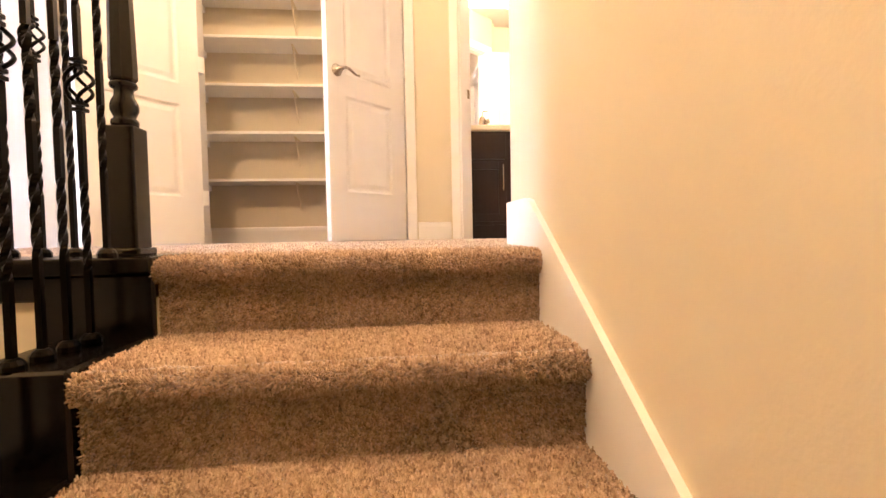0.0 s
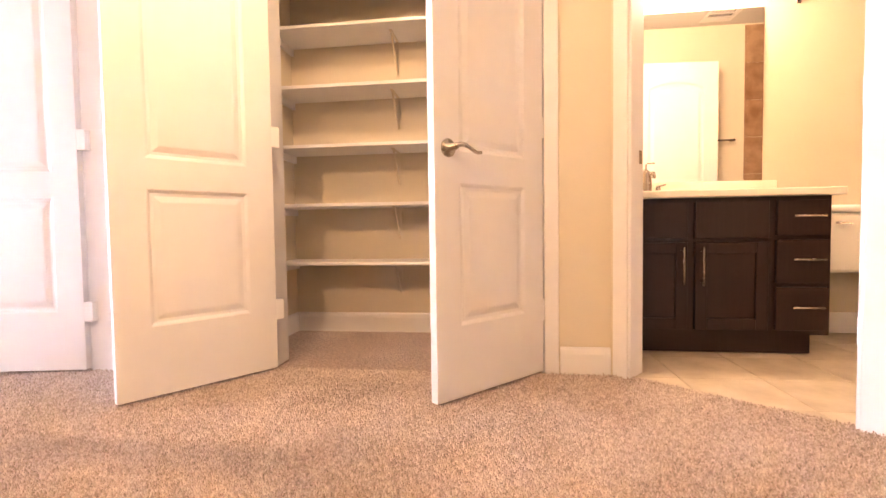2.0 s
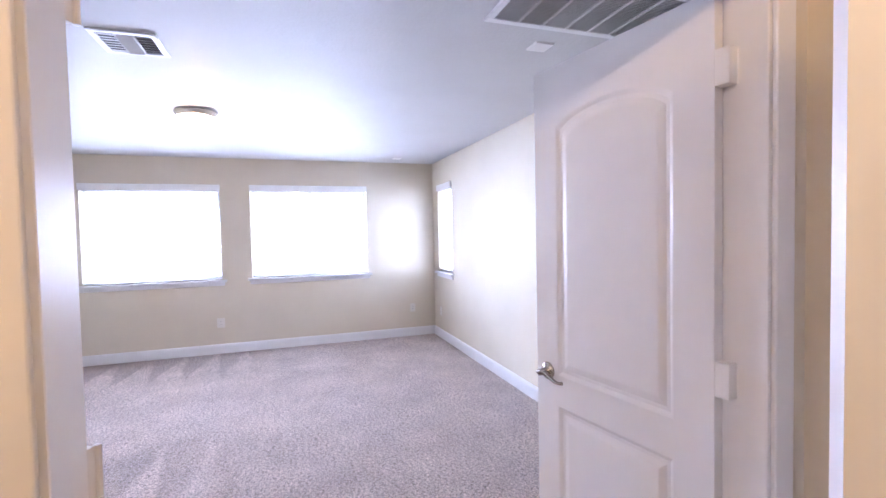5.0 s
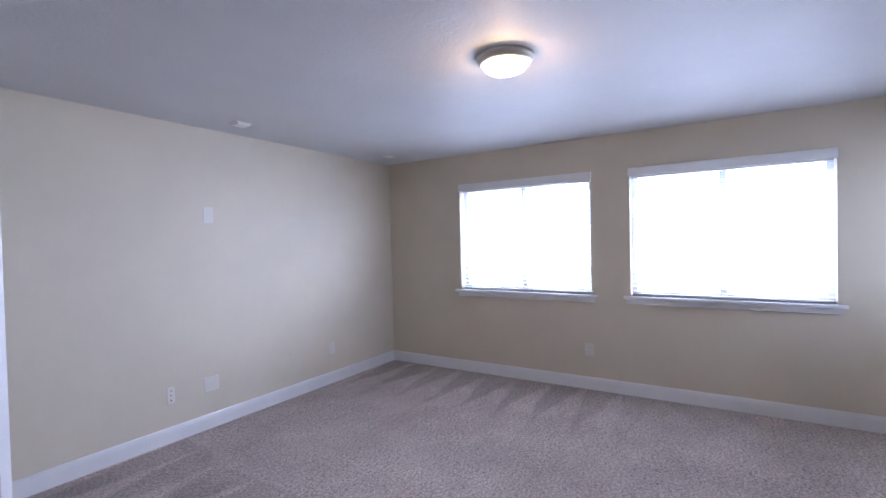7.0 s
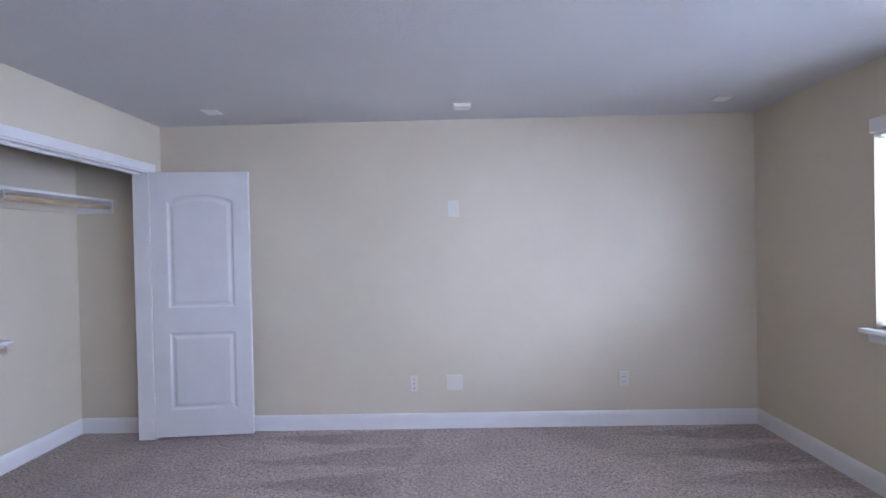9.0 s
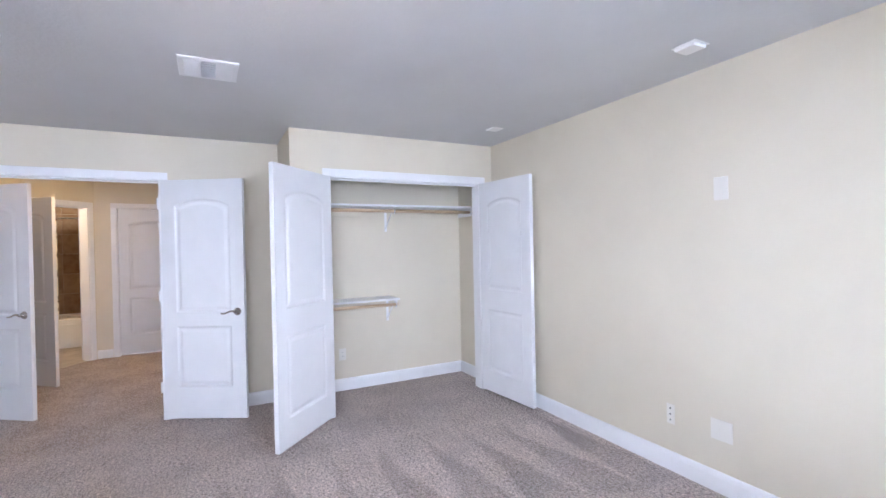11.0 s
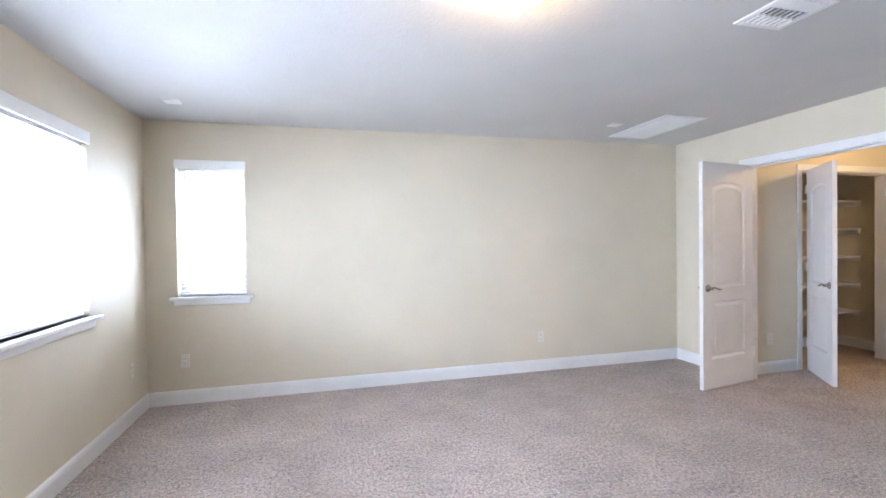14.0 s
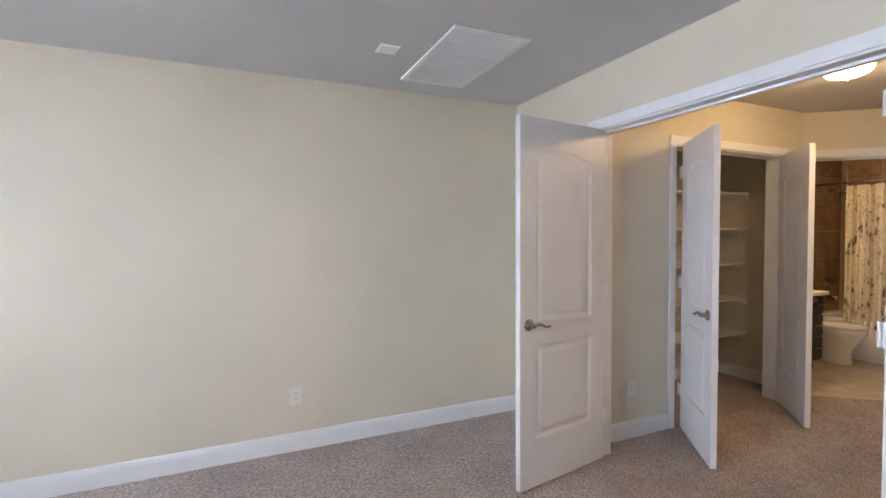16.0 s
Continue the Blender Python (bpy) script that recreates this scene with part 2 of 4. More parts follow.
def soft_box(x0, y0, z0, x1, y1, z1, r=0.003, seg=1):
    bm = bmesh.new()
    box(bm, x0, y0, z0, x1, y1, z1)
    bmesh.ops.bevel(bm, geom=bm.edges[:], offset=r, segments=seg, profile=0.5, affect="EDGES")
    return bm


def boxes(*rows):
    bm = bmesh.new()
    for r in rows:
        box(bm, *r)
    return bm


def prism(points, z0, z1):
    """A flat outline, counter-clockwise, raised from z0 to z1."""
    bm = bmesh.new()
    lo = [bm.verts.new((x, y, z0)) for x, y in points]
    hi = [bm.verts.new((x, y, z1)) for x, y in points]
    bm.faces.new(lo[::-1]), bm.faces.new(hi)
    n = len(points)
    for i in range(n):
        bm.faces.new((lo[i], lo[(i + 1) % n], hi[(i + 1) % n], hi[i]))
    return bm


def lathe(profile, seg=24, bm=None, at=(0, 0, 0)):
    """Rows of (radius, z) turned round the z axis."""
    bm = bm or bmesh.new()
    rings = []
    for r, z in profile:
        rings.append([bm.verts.new((at[0] + r * math.cos(2 * math.pi * i / seg), at[1] + r * math.sin(2 * math.pi * i / seg), at[2] + z)) for i in range(seg)])
    for a, b in zip(rings, rings[1:]):
        for i in range(seg):
            bm.faces.new((a[i], a[(i + 1) % seg], b[(i + 1) % seg], b[i]))
    bm.faces.new(rings[0][::-1]), bm.faces.new(rings[-1])
    return bm


def tube(points, radius, seg=8, bm=None, squash=1.0):
    """A round bar along points; radius may be a list."""
    bm = bm or bmesh.new()
    pts = [Vector(p) for p in points]
    rad = radius if isinstance(radius, (list, tuple)) else [radius] * len(pts)
    rings = []
    up = Vector((0, 0, 1))
    for i, p in enumerate(pts):
        d = (pts[min(i + 1, len(pts) - 1)] - pts[max(i - 1, 0)]).normalized()
        ref = up if abs(d.z) < 0.95 else Vector((1, 0, 0))
        a = d.cross(ref).normalized()
        c = a.cross(d)
        rings.append([bm.verts.new(p + rad[i] * (a * math.cos(2 * math.pi * k / seg) + c * squash * math.sin(2 * math.pi * k / seg))) for k in range(seg)])
    for a, b in zip(rings, rings[1:]):
        for i in range(seg):
            bm.faces.new((a[i], a[(i + 1) % seg], b[(i + 1) % seg], b[i]))
    bm.faces.new(rings[0][::-1]), bm.faces.new(rings[-1])
    return bm


def made(name, bm, material, smooth=False):
    bmesh.ops.recalc_face_normals(bm, faces=bm.faces[:])
    me = bpy.data.meshes.new(name)
    if smooth:
        for f in bm.faces:
            f.smooth = True
    bm.to_mesh(me)
    bm.free()
    me.materials.append(material)
    return me


def part(name, bm, material, parent, label="", smooth=False):
    ob = new(name, made(name, bm, material, smooth))
    ob.parent = parent
    if label:
        ob["label"] = label
    return ob


def thing(name, label, category, m=None, group="", kind="", bm=None, material=None, smooth=False):
    ob = new(name, made(name, bm, material, smooth) if bm else None)
    if m is not None:
        ob.matrix_world = m
    return tagged(ob, label, category, group, kind)


def structure(name, bm, material, label="", category="", m=None):
    ob = new(name, made(name, bm, material))
    if m is not None:
        ob.matrix_world = m
    return tagged(ob, label, category, "", "structure")


# ---- walls, floors, ceilings ----
T = 0.12
D_Y0, D_Y1, DZ = -1.612, -0.185, 2.06         # double door in the east wall
C_Y0, C_Y1 = -4.385, -2.885                  # clothes closet opening
L_X0, L_X1 = 0.835, 2.095                    # linen closet opening
S0, S1 = 0.07, 0.80                          # bathroom opening along the turned wall
LOW = -2.47                                  # lower storey
CREAM = "cream painted drywall with fine orange-peel texture"

ew = XW - 0.16
structure("wall_west", boxes(
    (ew, YS, 0, XW, YN, WZ[0]), (ew, YS, WZ[1], XW, YN, ZC),
    (ew, YS, WZ[0], XW, WIN_B[0], WZ[1]), (ew, WIN_B[1], WZ[0], XW, WIN_A[0], WZ[1]),
    (ew, WIN_A[1], WZ[0], XW, YN, WZ[1])), M_WALL, CREAM, "wall")
structure("wall_north", boxes(
    (ew, YN, 0, 2.43, YN + 0.16, WZ[0]), (ew, YN, WZ[1], 2.43, YN + 0.16, ZC),
    (ew, YN, WZ[0], WIN_C[0], YN + 0.16, WZ[1]), (WIN_C[1], YN, WZ[0], 2.43, YN + 0.16, WZ[1])), M_WALL, CREAM, "wall")
structure("wall_south", boxes((ew, YS - 0.16, 0, 0, YS, ZC)), M_WALL, CREAM, "wall")
structure("wall_east", boxes(
    (0, -5.6, LOW, T, -1.80, 0), (0, -5.6, 0, T, D_Y0, ZC), (0, D_Y1, 0, T, YN, ZC), (0, D_Y0, DZ, T, D_Y1, ZC)), M_WALL, CREAM, "wall")
structure("wall_closet_front", boxes(
    (XC, YS, 0, XC + T, C_Y0, ZC), (XC, C_Y1, 0, XC + T, YC, ZC), (XC, C_Y0, DZ, XC + T, C_Y1, ZC)), M_WALL, CREAM, "wall")
structure("wall_closet_side", boxes((XC + T, YC - T, 0, 0, YC, ZC)), M_WALL, CREAM, "wall")
structure("wall_hall_north", boxes(
    (T, YH, 0, L_X0, YH + T, ZC), (L_X1, YH, 0, P0[0], YH + T, ZC), (L_X0, YH, DZ, L_X1, YH + T, ZC)), M_WALL, CREAM, "wall")
structure("wall_linen_west", boxes((0.50, YH + T, 0, 0.60, YN, ZC)), M_WALL, CREAM, "wall")
structure("wall_linen_east", boxes((2.43, 0.045, 0, 2.51, YBN, ZC)), M_WALL, CREAM, "wall")
turned = pose(P0[0], P0[1], 0, 0, 0, PA)
structure("wall_bathroom_door", boxes(
    (0, 0, 0, S0, T, ZC), (S1, 0, 0, 0.88, T, ZC), (S0, 0, DZ, S1, T, ZC)), M_WALL, CREAM, "wall", turned)
XE = P0[0] + 0.88 * math.cos(radians(PA))
YE = P0[1] + 0.88 * math.sin(radians(PA))
H_Y0, H_Y1 = -1.60, -0.85                    # side door of the hall
structure("wall_hall_east", boxes(
    (XE, -3.2, 0, XE + T, H_Y0, ZC), (XE, H_Y1, 0, XE + T, YE, ZC), (XE, H_Y0, DZ, XE + T, H_Y1, ZC)), M_WALL, CREAM, "wall")
structure("wall_bathroom_south", boxes((XE + T, -0.82, 0, XBE, -0.70, ZC)), M_WALL, CREAM, "wall")
structure("wall_bathroom_north", boxes((2.51, YBN, 0, XBE + T, YBN + T, ZC)), M_WALL, CREAM, "wall")
structure("wall_bathroom_east", boxes((XBE, -0.82, 0, XBE + T, YBN, ZC)), M_WALL, CREAM, "wall")
structure("wall_stair", boxes((XS, -5.6, LOW, XS + T, -1.44, ZC)), M_WALL, CREAM, "wall")
structure("wall_hall_south", boxes((XS + T, -3.2, 0, XE, -3.08, ZC)), M_WALL, CREAM, "wall")
structure("wall_stair_south", boxes((0, -5.72, LOW, XS + T, -5.6, ZC)), M_WALL, CREAM, "wall")
structure("wall_under_landing", boxes((T, -1.80, LOW, 1.44, -1.68, -0.09)), M_WALL, CREAM, "wall")

structure("ceiling", boxes((ew, -5.72, ZC, XBE + T, YBN + T, ZC + 0.12)), M_CEIL, "white painted ceiling with light knockdown texture", "ceiling")
structure("floor", boxes((ew, YS - 0.16, -0.2, T, YN + 0.16, 0)), M_CARPET, "taupe cut-pile carpet with vacuum strokes", "carpet")
cp, sp = math.cos(radians(PA)), math.sin(radians(PA))
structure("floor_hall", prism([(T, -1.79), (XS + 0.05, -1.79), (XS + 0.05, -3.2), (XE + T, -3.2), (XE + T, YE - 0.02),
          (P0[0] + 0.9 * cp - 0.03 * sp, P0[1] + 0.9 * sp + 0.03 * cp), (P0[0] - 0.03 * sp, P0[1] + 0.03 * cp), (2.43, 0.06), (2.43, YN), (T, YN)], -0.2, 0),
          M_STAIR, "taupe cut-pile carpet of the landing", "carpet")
structure("floor_bathroom", boxes((2.3, -0.75, -0.2, XBE, YBN, -0.012)), M_GROUT, "tan grouted bathroom floor", "floor")
structure("floor_lower", boxes((T, -5.6, LOW - 0.1, XS, -1.68, LOW)), M_STAIR, "taupe carpet of the lower storey", "carpet")

# ground far below the windows
structure("ground", boxes((-600, -600, -3.2, 600, 600, -3.0)), plaster("pale_dry_ground", (0.42, 0.41, 0.36), 3.0, 0.3), "pale open ground outside", "ground")


# ---- baseboards and door trim ----
def baseboard(runs, h=0.120, t=0.014):
    """Runs of (x0, y0, x1, y1, nx, ny): foot line on the wall and the way into the room."""
    for x0, y0, x1, y1, nx, ny in runs:
        length = math.hypot(x1 - x0, y1 - y0)
        d = Vector(((x1 - x0) / length, (y1 - y0) / length, 0))
        n = Vector((nx, ny, 0))
        prof = ((0, 0), (t, 0), (t, h - 0.03), (t * 0.75, h - 0.012), (t * 0.4, h - 0.003), (0, h))
        bm = bmesh.new()
        ends = []
        for s in (0, length):
            ends.append([bm.verts.new(Vector((x0, y0, 0)) + d * s + n * a + Vector((0, 0, z))) for a, z in prof])
        k = len(prof)
        for i in range(k):
            bm.faces.new((ends[0][i], ends[0][(i + 1) % k], ends[1][(i + 1) % k], ends[1][i]))
        bm.faces.new(ends[0][::-1]), bm.faces.new(ends[1])
        structure("baseboard", bm, M_TRIM, "white painted baseboard along the wall", "baseboard")


CW = 0.062   # casing width
baseboard((
    (XW, YS, XW, YN, 1, 0), (XW + 0.014, YN, 0, YN, 0, -1), (0, D_Y1 + CW, 0, YN - 0.014, -1, 0),
    (0, YC, 0, D_Y0 - CW, -1, 0), (XC, YC, 0, YC, 0, 1), (XC, C_Y1 + CW, XC, YC, -1, 0),
    (XW + 0.014, YS, XC, YS, 0, 1), (0, YS, 0, YC - T, -1, 0), (XC + T, YS, -0.014, YS, 0, 1), (XC + T, YC - T, -0.014, YC - T, 0, -1),
    (T + 0.001, YH, L_X0 - CW, YH, 0, -1), (L_X1 + CW, YH, P0[0] - 0.003, YH, 0, -1),
    (T, D_Y1 + CW, T, YH - 0.014, 1, 0), (T, -1.66, T, D_Y0 - CW, 1, 0),
    (0.60, YN, 2.43, YN, 0, -1), (0.60, YH + T, 0.60, YN - 0.014, 1, 0), (2.43, YH + T, 2.43, YN - 0.014, -1, 0),
    (XE, H_Y1 + CW, XE, YE, -1, 0), (XE, -3.08, XE, H_Y0 - CW, -1, 0), (XS + T, -3.08, XS + T, -1.44, 1, 0),
    (XS - 0.0, -1.44, XS + T + 0.014, -1.44, 0, 1),
    (3.49, YBN, 4.22, YBN, 0, -1), (XE + T, -0.70, 4.22, -0.70, 0, 1)))


def door_trim(m, width, depth, label, number, faces=(0, 1), head=DZ):
    """Jambs, head, stops and casings; local x runs along the opening, y through the wall."""
    ob = thing("trim_%d" % number, label, "door frame", m, kind="structure")
    jt, cw, ct = 0.016, CW, 0.016
    for x in (0, width - jt):
        part("jamb", soft_box(x, -0.002, 0, x + jt, depth + 0.002, head - jt, 0.002), M_TRIM, ob)
    part("head_jamb", soft_box(0, -0.002, head - jt, width, depth + 0.002, head, 0.002), M_TRIM, ob)
    part("stop", boxes((jt, depth * 0.5, head - jt - 0.012, width - jt, depth * 0.5 + 0.03, head - jt)), M_TRIM, ob)
    for f in faces:
        y0, y1 = (-ct, -0.0025) if f == 0 else (depth + 0.0025, depth + ct)
        for x in (-cw + 0.006, width - 0.006):
            part("side_casing", soft_box(x, y0, 0, x + cw, y1, head - 0.006, 0.004, 2), M_TRIM, ob)
        part("head_casing", soft_box(-cw + 0.006, y0, head - 0.006, width + cw - 0.006, y1, head + cw - 0.006, 0.004, 2), M_TRIM, ob)
    return ob


def strike(trim, x, y, z):
    part("strike_plate", soft_box(x, y - 0.014, z - 0.028, x + 0.002, y + 0.014, z + 0.028, 0.0008), M_NICKEL, trim, "satin nickel strike plate")


FRAME = "white painted door frame with flat casing"
door_trim(pose(0, D_Y1, 0, 0, 0, -90), D_Y1 - D_Y0, T, FRAME + " of the double doors", 1)
door_trim(pose(XC, C_Y1, 0, 0, 0, -90), C_Y1 - C_Y0, T, FRAME + " of the clothes closet", 2, (0,))
door_trim(pose(L_X0, YH, 0), L_X1 - L_X0, T, FRAME + " of the linen closet", 3, (0,))
strike(door_trim(turned @ pose(S0, 0, 0), S1 - S0, T, FRAME + " of the bathroom", 4), 0.0162, 0.09, 0.93)
door_trim(pose(XE, H_Y1, 0, 0, 0, -90), H_Y1 - H_Y0, T, FRAME + " in the hall", 5, (0,))


# ---- panelled doors ----
def outline(x0, x1, z0, z1, rise, d, n=12):
    """A panel outline drawn in by d, with an arched top."""
    a, b, lo = x0 + d, x1 - d, z0 + d
    pts = [(a, lo), (b, lo)]
    for i in range(n + 1):
        u = i / n
        x = b + (a - b) * u
        k = (2 * u - 1)
        pts.append((x, z1 - d - rise + rise * (1 - k * k) ** 0.75 if rise else z1 - d))
    return pts


def leaf_mesh(w, h, t, panels):
    """A moulded two-panel door, arched upper panel, both faces shaped."""
    bm = bmesh.new()
    st = 0.115
    for y, s in ((0.0, 1), (t, -1)):
        def P(x, z, d=0.0):
            return bm.verts.new((x, y + s * d, z))
        def quad(x0, z0, x1, z1):
            bm.faces.new((P(x0, z0), P(x1, z0), P(x1, z1), P(x0, z1)))
        quad(0, 0, st, h), quad(w - st, 0, w, h)
        quad(st, 0, w - st, panels[0][0]), quad(st, panels[0][1], w - st, panels[1][0])
        arch = outline(st, w - st, panels[1][0], panels[1][1], panels[1][2], 0)[2:]
        top = [P(x, z) for x, z in arch]
        bm.faces.new(top + [P(st, h), P(w - st, h)])
        for z0, z1, rise in panels:
            rings = []
            for d, deep in ((0, 0), (0.006, 0.0025), (0.014, 0.0075), (0.026, 0.0085), (0.048, 0.0025), (0.054, 0.002)):
                rings.append([P(x, z, deep) for x, z in outline(st, w - st, z0, z1, rise, d)])
            for a, b in zip(rings, rings[1:]):
                for i in range(len(a)):
                    bm.faces.new((a[i], a[(i + 1) % len(a)], b[(i + 1) % len(b)], b[i]))
            bm.faces.new(rings[-1])
    for x0, z0, x1, z1 in ((0, 0, w, 0), (w, 0, w, h), (w, h, 0, h), (0, h, 0, 0)):
        bm.faces.new([bm.verts.new(c) for c in ((x0, 0, z0), (x1, 0, z1), (x1, t, z1), (x0, t, z0))])
    bmesh.ops.remove_doubles(bm, verts=bm.verts[:], dist=1e-5)
    return bm


ROOM_PANELS = ((0.265, 0.785, 0.0), (0.90, 1.865, 0.055))
CLOSET_PANELS = ((0.205, 0.80, 0.0), (0.99, 1.86, 0.055))


def door(hinge, heading, w, label, group, handles=(0, 1), side=0.0, hinges=True, h=2.03, category="door", panels=ROOM_PANELS, gap=0.0):
    """A leaf from its hinge along a heading; side: the local y of its first face; handles on faces 0 and 1."""
    t = 0.035
    ob = thing("door", label, category, pose(hinge[0], hinge[1], 0.018, 0, 0, heading), group=group)
    slab = part("leaf", leaf_mesh(w - gap, h, t, panels), M_DOOR, ob)
    slab.location = (gap, side, 0)
    for f in handles:
        s = -1 if f == 0 else 1
        y0 = side + (0 if f == 0 else t)
        rose = lathe([(0.001, 0.0), (0.033, 0.0), (0.033, 0.004), (0.029, 0.009), (0.014, 0.012), (0.012, 0.045), (0.001, 0.046)], 20)
        bmesh.ops.transform(rose, matrix=Matrix.Translation((w - 0.062, y0, 0.905)) @ pose(0, 0, 0, 90 if s < 0 else -90, 0, 0), verts=rose.verts[:])
        handle = part("door_handle", rose, M_NICKEL, ob, "satin nickel lever handle", True)
        pts, rad = [], []
        for i in range(13):
            u = i / 12
            pts.append((w - 0.056 - 0.125 * u, y0 + s * (0.043 + 0.006 * math.sin(u * 3)), 0.905 + 0.010 * math.sin(u * 5.6) - 0.004 * u))
            rad.append(0.0095 - 0.004 * u + (0.0015 if i == 12 else 0))
        part("lever", tube(pts, rad, 8), M_NICKEL, handle, "", True)
    if hinges:
        for z in (0.22, 1.0, 1.79):
            bm = tube([(-0.004, side - 0.006, z), (-0.004, side - 0.006, z + 0.09)], 0.0065, 8)
            box(bm, -0.006, side + 0.001, z, gap, side + 0.034, z + 0.09)
            part("hinge", bm, M_TRIM, ob, "painted white butt hinge")
    return ob


def turned_at(s, n=0.0):
    return (P0[0] + s * cp - n * sp, P0[1] + s * sp + n * cp)


G1, G2, G3 = "bedroom double doors", "clothes closet doors", "linen closet doors"
W2 = "white moulded two-panel door with arched upper panel"
door((0.04, D_Y1 - 0.019), 189.6, 0.725, W2 + ", open into the bedroom", G1, gap=0.03)
door((-0.014, D_Y0 + 0.018), 240.6, 0.728, W2 + ", swung open beside the closet", G1, gap=0.022)
door((XC - 0.014, C_Y1 - 0.010), 135.6, 0.748, W2 + ", closet leaf standing open", G2, (), -0.035, panels=CLOSET_PANELS)
door((XC - 0.014, C_Y0 + 0.012), 184.4, 0.725, W2 + ", closet leaf open against the wall", G2, (), panels=CLOSET_PANELS)
door((0.878, -0.091), 233.7, 0.641, W2 + ", linen closet leaf open wide", G3, (0,), 0.0, gap=0.03)
door((L_X1 - 0.004, YH - 0.016), 226.6, 0.598, W2 + ", linen closet leaf half open", G3, (1,), -0.035, gap=0.012)
door(turned_at(S1 - 0.02, T + 0.02), -4.0, 0.70, W2 + ", bathroom door open inwards", "bathroom door", (0, 1), -0.035)
door((XE + 0.05, H_Y1 - 0.018), 270.0, H_Y1 - H_Y0 - 0.036, W2 + ", closed, in the hall", "hall door", (0,), 0.0)


# ---- outside the windows ----
def backdrop_sky():
    mat, t, b = shader("bright_overcast_sky", (0.0, 0.0, 0.0), 1.0)
    f = noise_tex(t, coords(t), 0.03, 4.0)
    t.links.new(ramp(t, f, ((0.3, (0.88, 0.93, 1.0)), (0.7, (1.0, 1.0, 1.0)))), b.inputs["Emission Color"])
    b.inputs["Emission Strength"].default_value = 1.3
    return mat


def backdrop():
    bm = bmesh.new()
    n, r = 24, 90.0
    lo, hi = [], []
    for i in range(n + 1):
        a = radians(80 + 130 * i / n)
        lo.append(bm.verts.new((r * math.cos(a), r * math.sin(a), -3.0)))
        hi.append(bm.verts.new((r * math.cos(a), r * math.sin(a), 70.0)))
    for i in range(n):
        bm.faces.new((lo[i], lo[i + 1], hi[i + 1], hi[i]))
    structure("backdrop", bm, backdrop_sky(), "bright white overcast sky", "sky")


backdrop()
M_BARK = plaster("grey_bark", (0.16, 0.13, 0.11), 40.0, 0.6)
M_LEAF = shader("dry_leaf", (0.16, 0.15, 0.07), 0.6)[0]


def young_tree(x, y, height, seed):
    """A thin young tree: trunk, limbs and small scattered leaves."""
    rnd = random.Random(seed)
    ob = thing("tree", "thin young tree with sparse small leaves outside the window", "tree", pose(x, y, -3.0))
    trunk = tube([(0.12 * math.sin(i * 0.8), 0.08 * math.cos(i), height * i / 8) for i in range(9)], [0.06 - 0.006 * i for i in range(9)], 7)
    tips = []
    for k in range(16):
        z = height * rnd.uniform(0.35, 0.97)
        a, ln = rnd.uniform(0, 6.28), rnd.uniform(0.5, 1.3) * (1.15 - z / height)
        pts = [(ln * u * math.cos(a + 0.4 * u), ln * u * math.sin(a + 0.4 * u), z + ln * (0.8 * u - 0.35 * u * u)) for u in (0, 0.25, 0.5, 0.75, 1)]
        tube(pts, [0.018, 0.014, 0.010, 0.007, 0.004], 5, trunk)
        tips += pts[1:]
    part("trunk", trunk, M_BARK, ob)
    leaves = bmesh.new()
    for p in tips:
        for _ in range(9):
            c = Vector(p) + Vector((rnd.gauss(0, 0.09), rnd.gauss(0, 0.09), rnd.gauss(0, 0.08)))
            a = Vector((rnd.uniform(-1, 1), rnd.uniform(-1, 1), rnd.uniform(-1, 1))).normalized() * 0.022
            b = a.orthogonal().normalized() * 0.010
            leaves.faces.new([leaves.verts.new(c + v) for v in (-a, b, a, -b)])
    part("crown", leaves, M_LEAF, ob)


young_tree(-9.6, -4.9, 4.6, 3)
young_tree(-11.5, -2.6, 5.2, 8)


# ---- windows and blinds ----
def window(number, m, width, label):
    """Local x along the opening, y outwards through the wall, z up from the sill line."""
    h = WZ[1] - WZ[0]
    ob = thing("window_%d" % number, label, "window", m, kind="structure")
    fw, y0, y1 = 0.045, 0.105, 0.150
    bm = boxes((0, y0, 0, fw, y1, h), (width - fw, y0, 0, width, y1, h), (fw, y0, 0, width - fw, y1, fw), (fw, y0, h - fw, width - fw, y1, h))
    part("window_frame", bm, M_VINYL, ob, "white vinyl slider frame")
    half = width > 1
    if half:
        part("mullion", soft_box(width / 2 - 0.028, y0 - 0.01, fw, width / 2 + 0.028, y1 - 0.005, h - fw, 0.003), M_VINYL, ob)
        panes = ((fw, width / 2 - 0.028), (width / 2 + 0.028, width - fw))
    else:
        panes = ((fw, width - fw),)
    for a, b in panes:
        pane = part("pane", boxes((a, y0 + 0.018, fw, b, y0 + 0.022, h - fw)), M_GLASS, ob, "clear glass")
        pane.visible_shadow = False
    part("window_sill", soft_box(-0.055, -0.055, -0.028, width + 0.055, 0.10, 0.0, 0.006, 2), M_TRIM, ob, "white painted sill board")
    part("apron", soft_box(-0.03, -0.02, -0.075, width + 0.03, -0.0025, -0.0285, 0.004), M_TRIM, ob)
    return ob


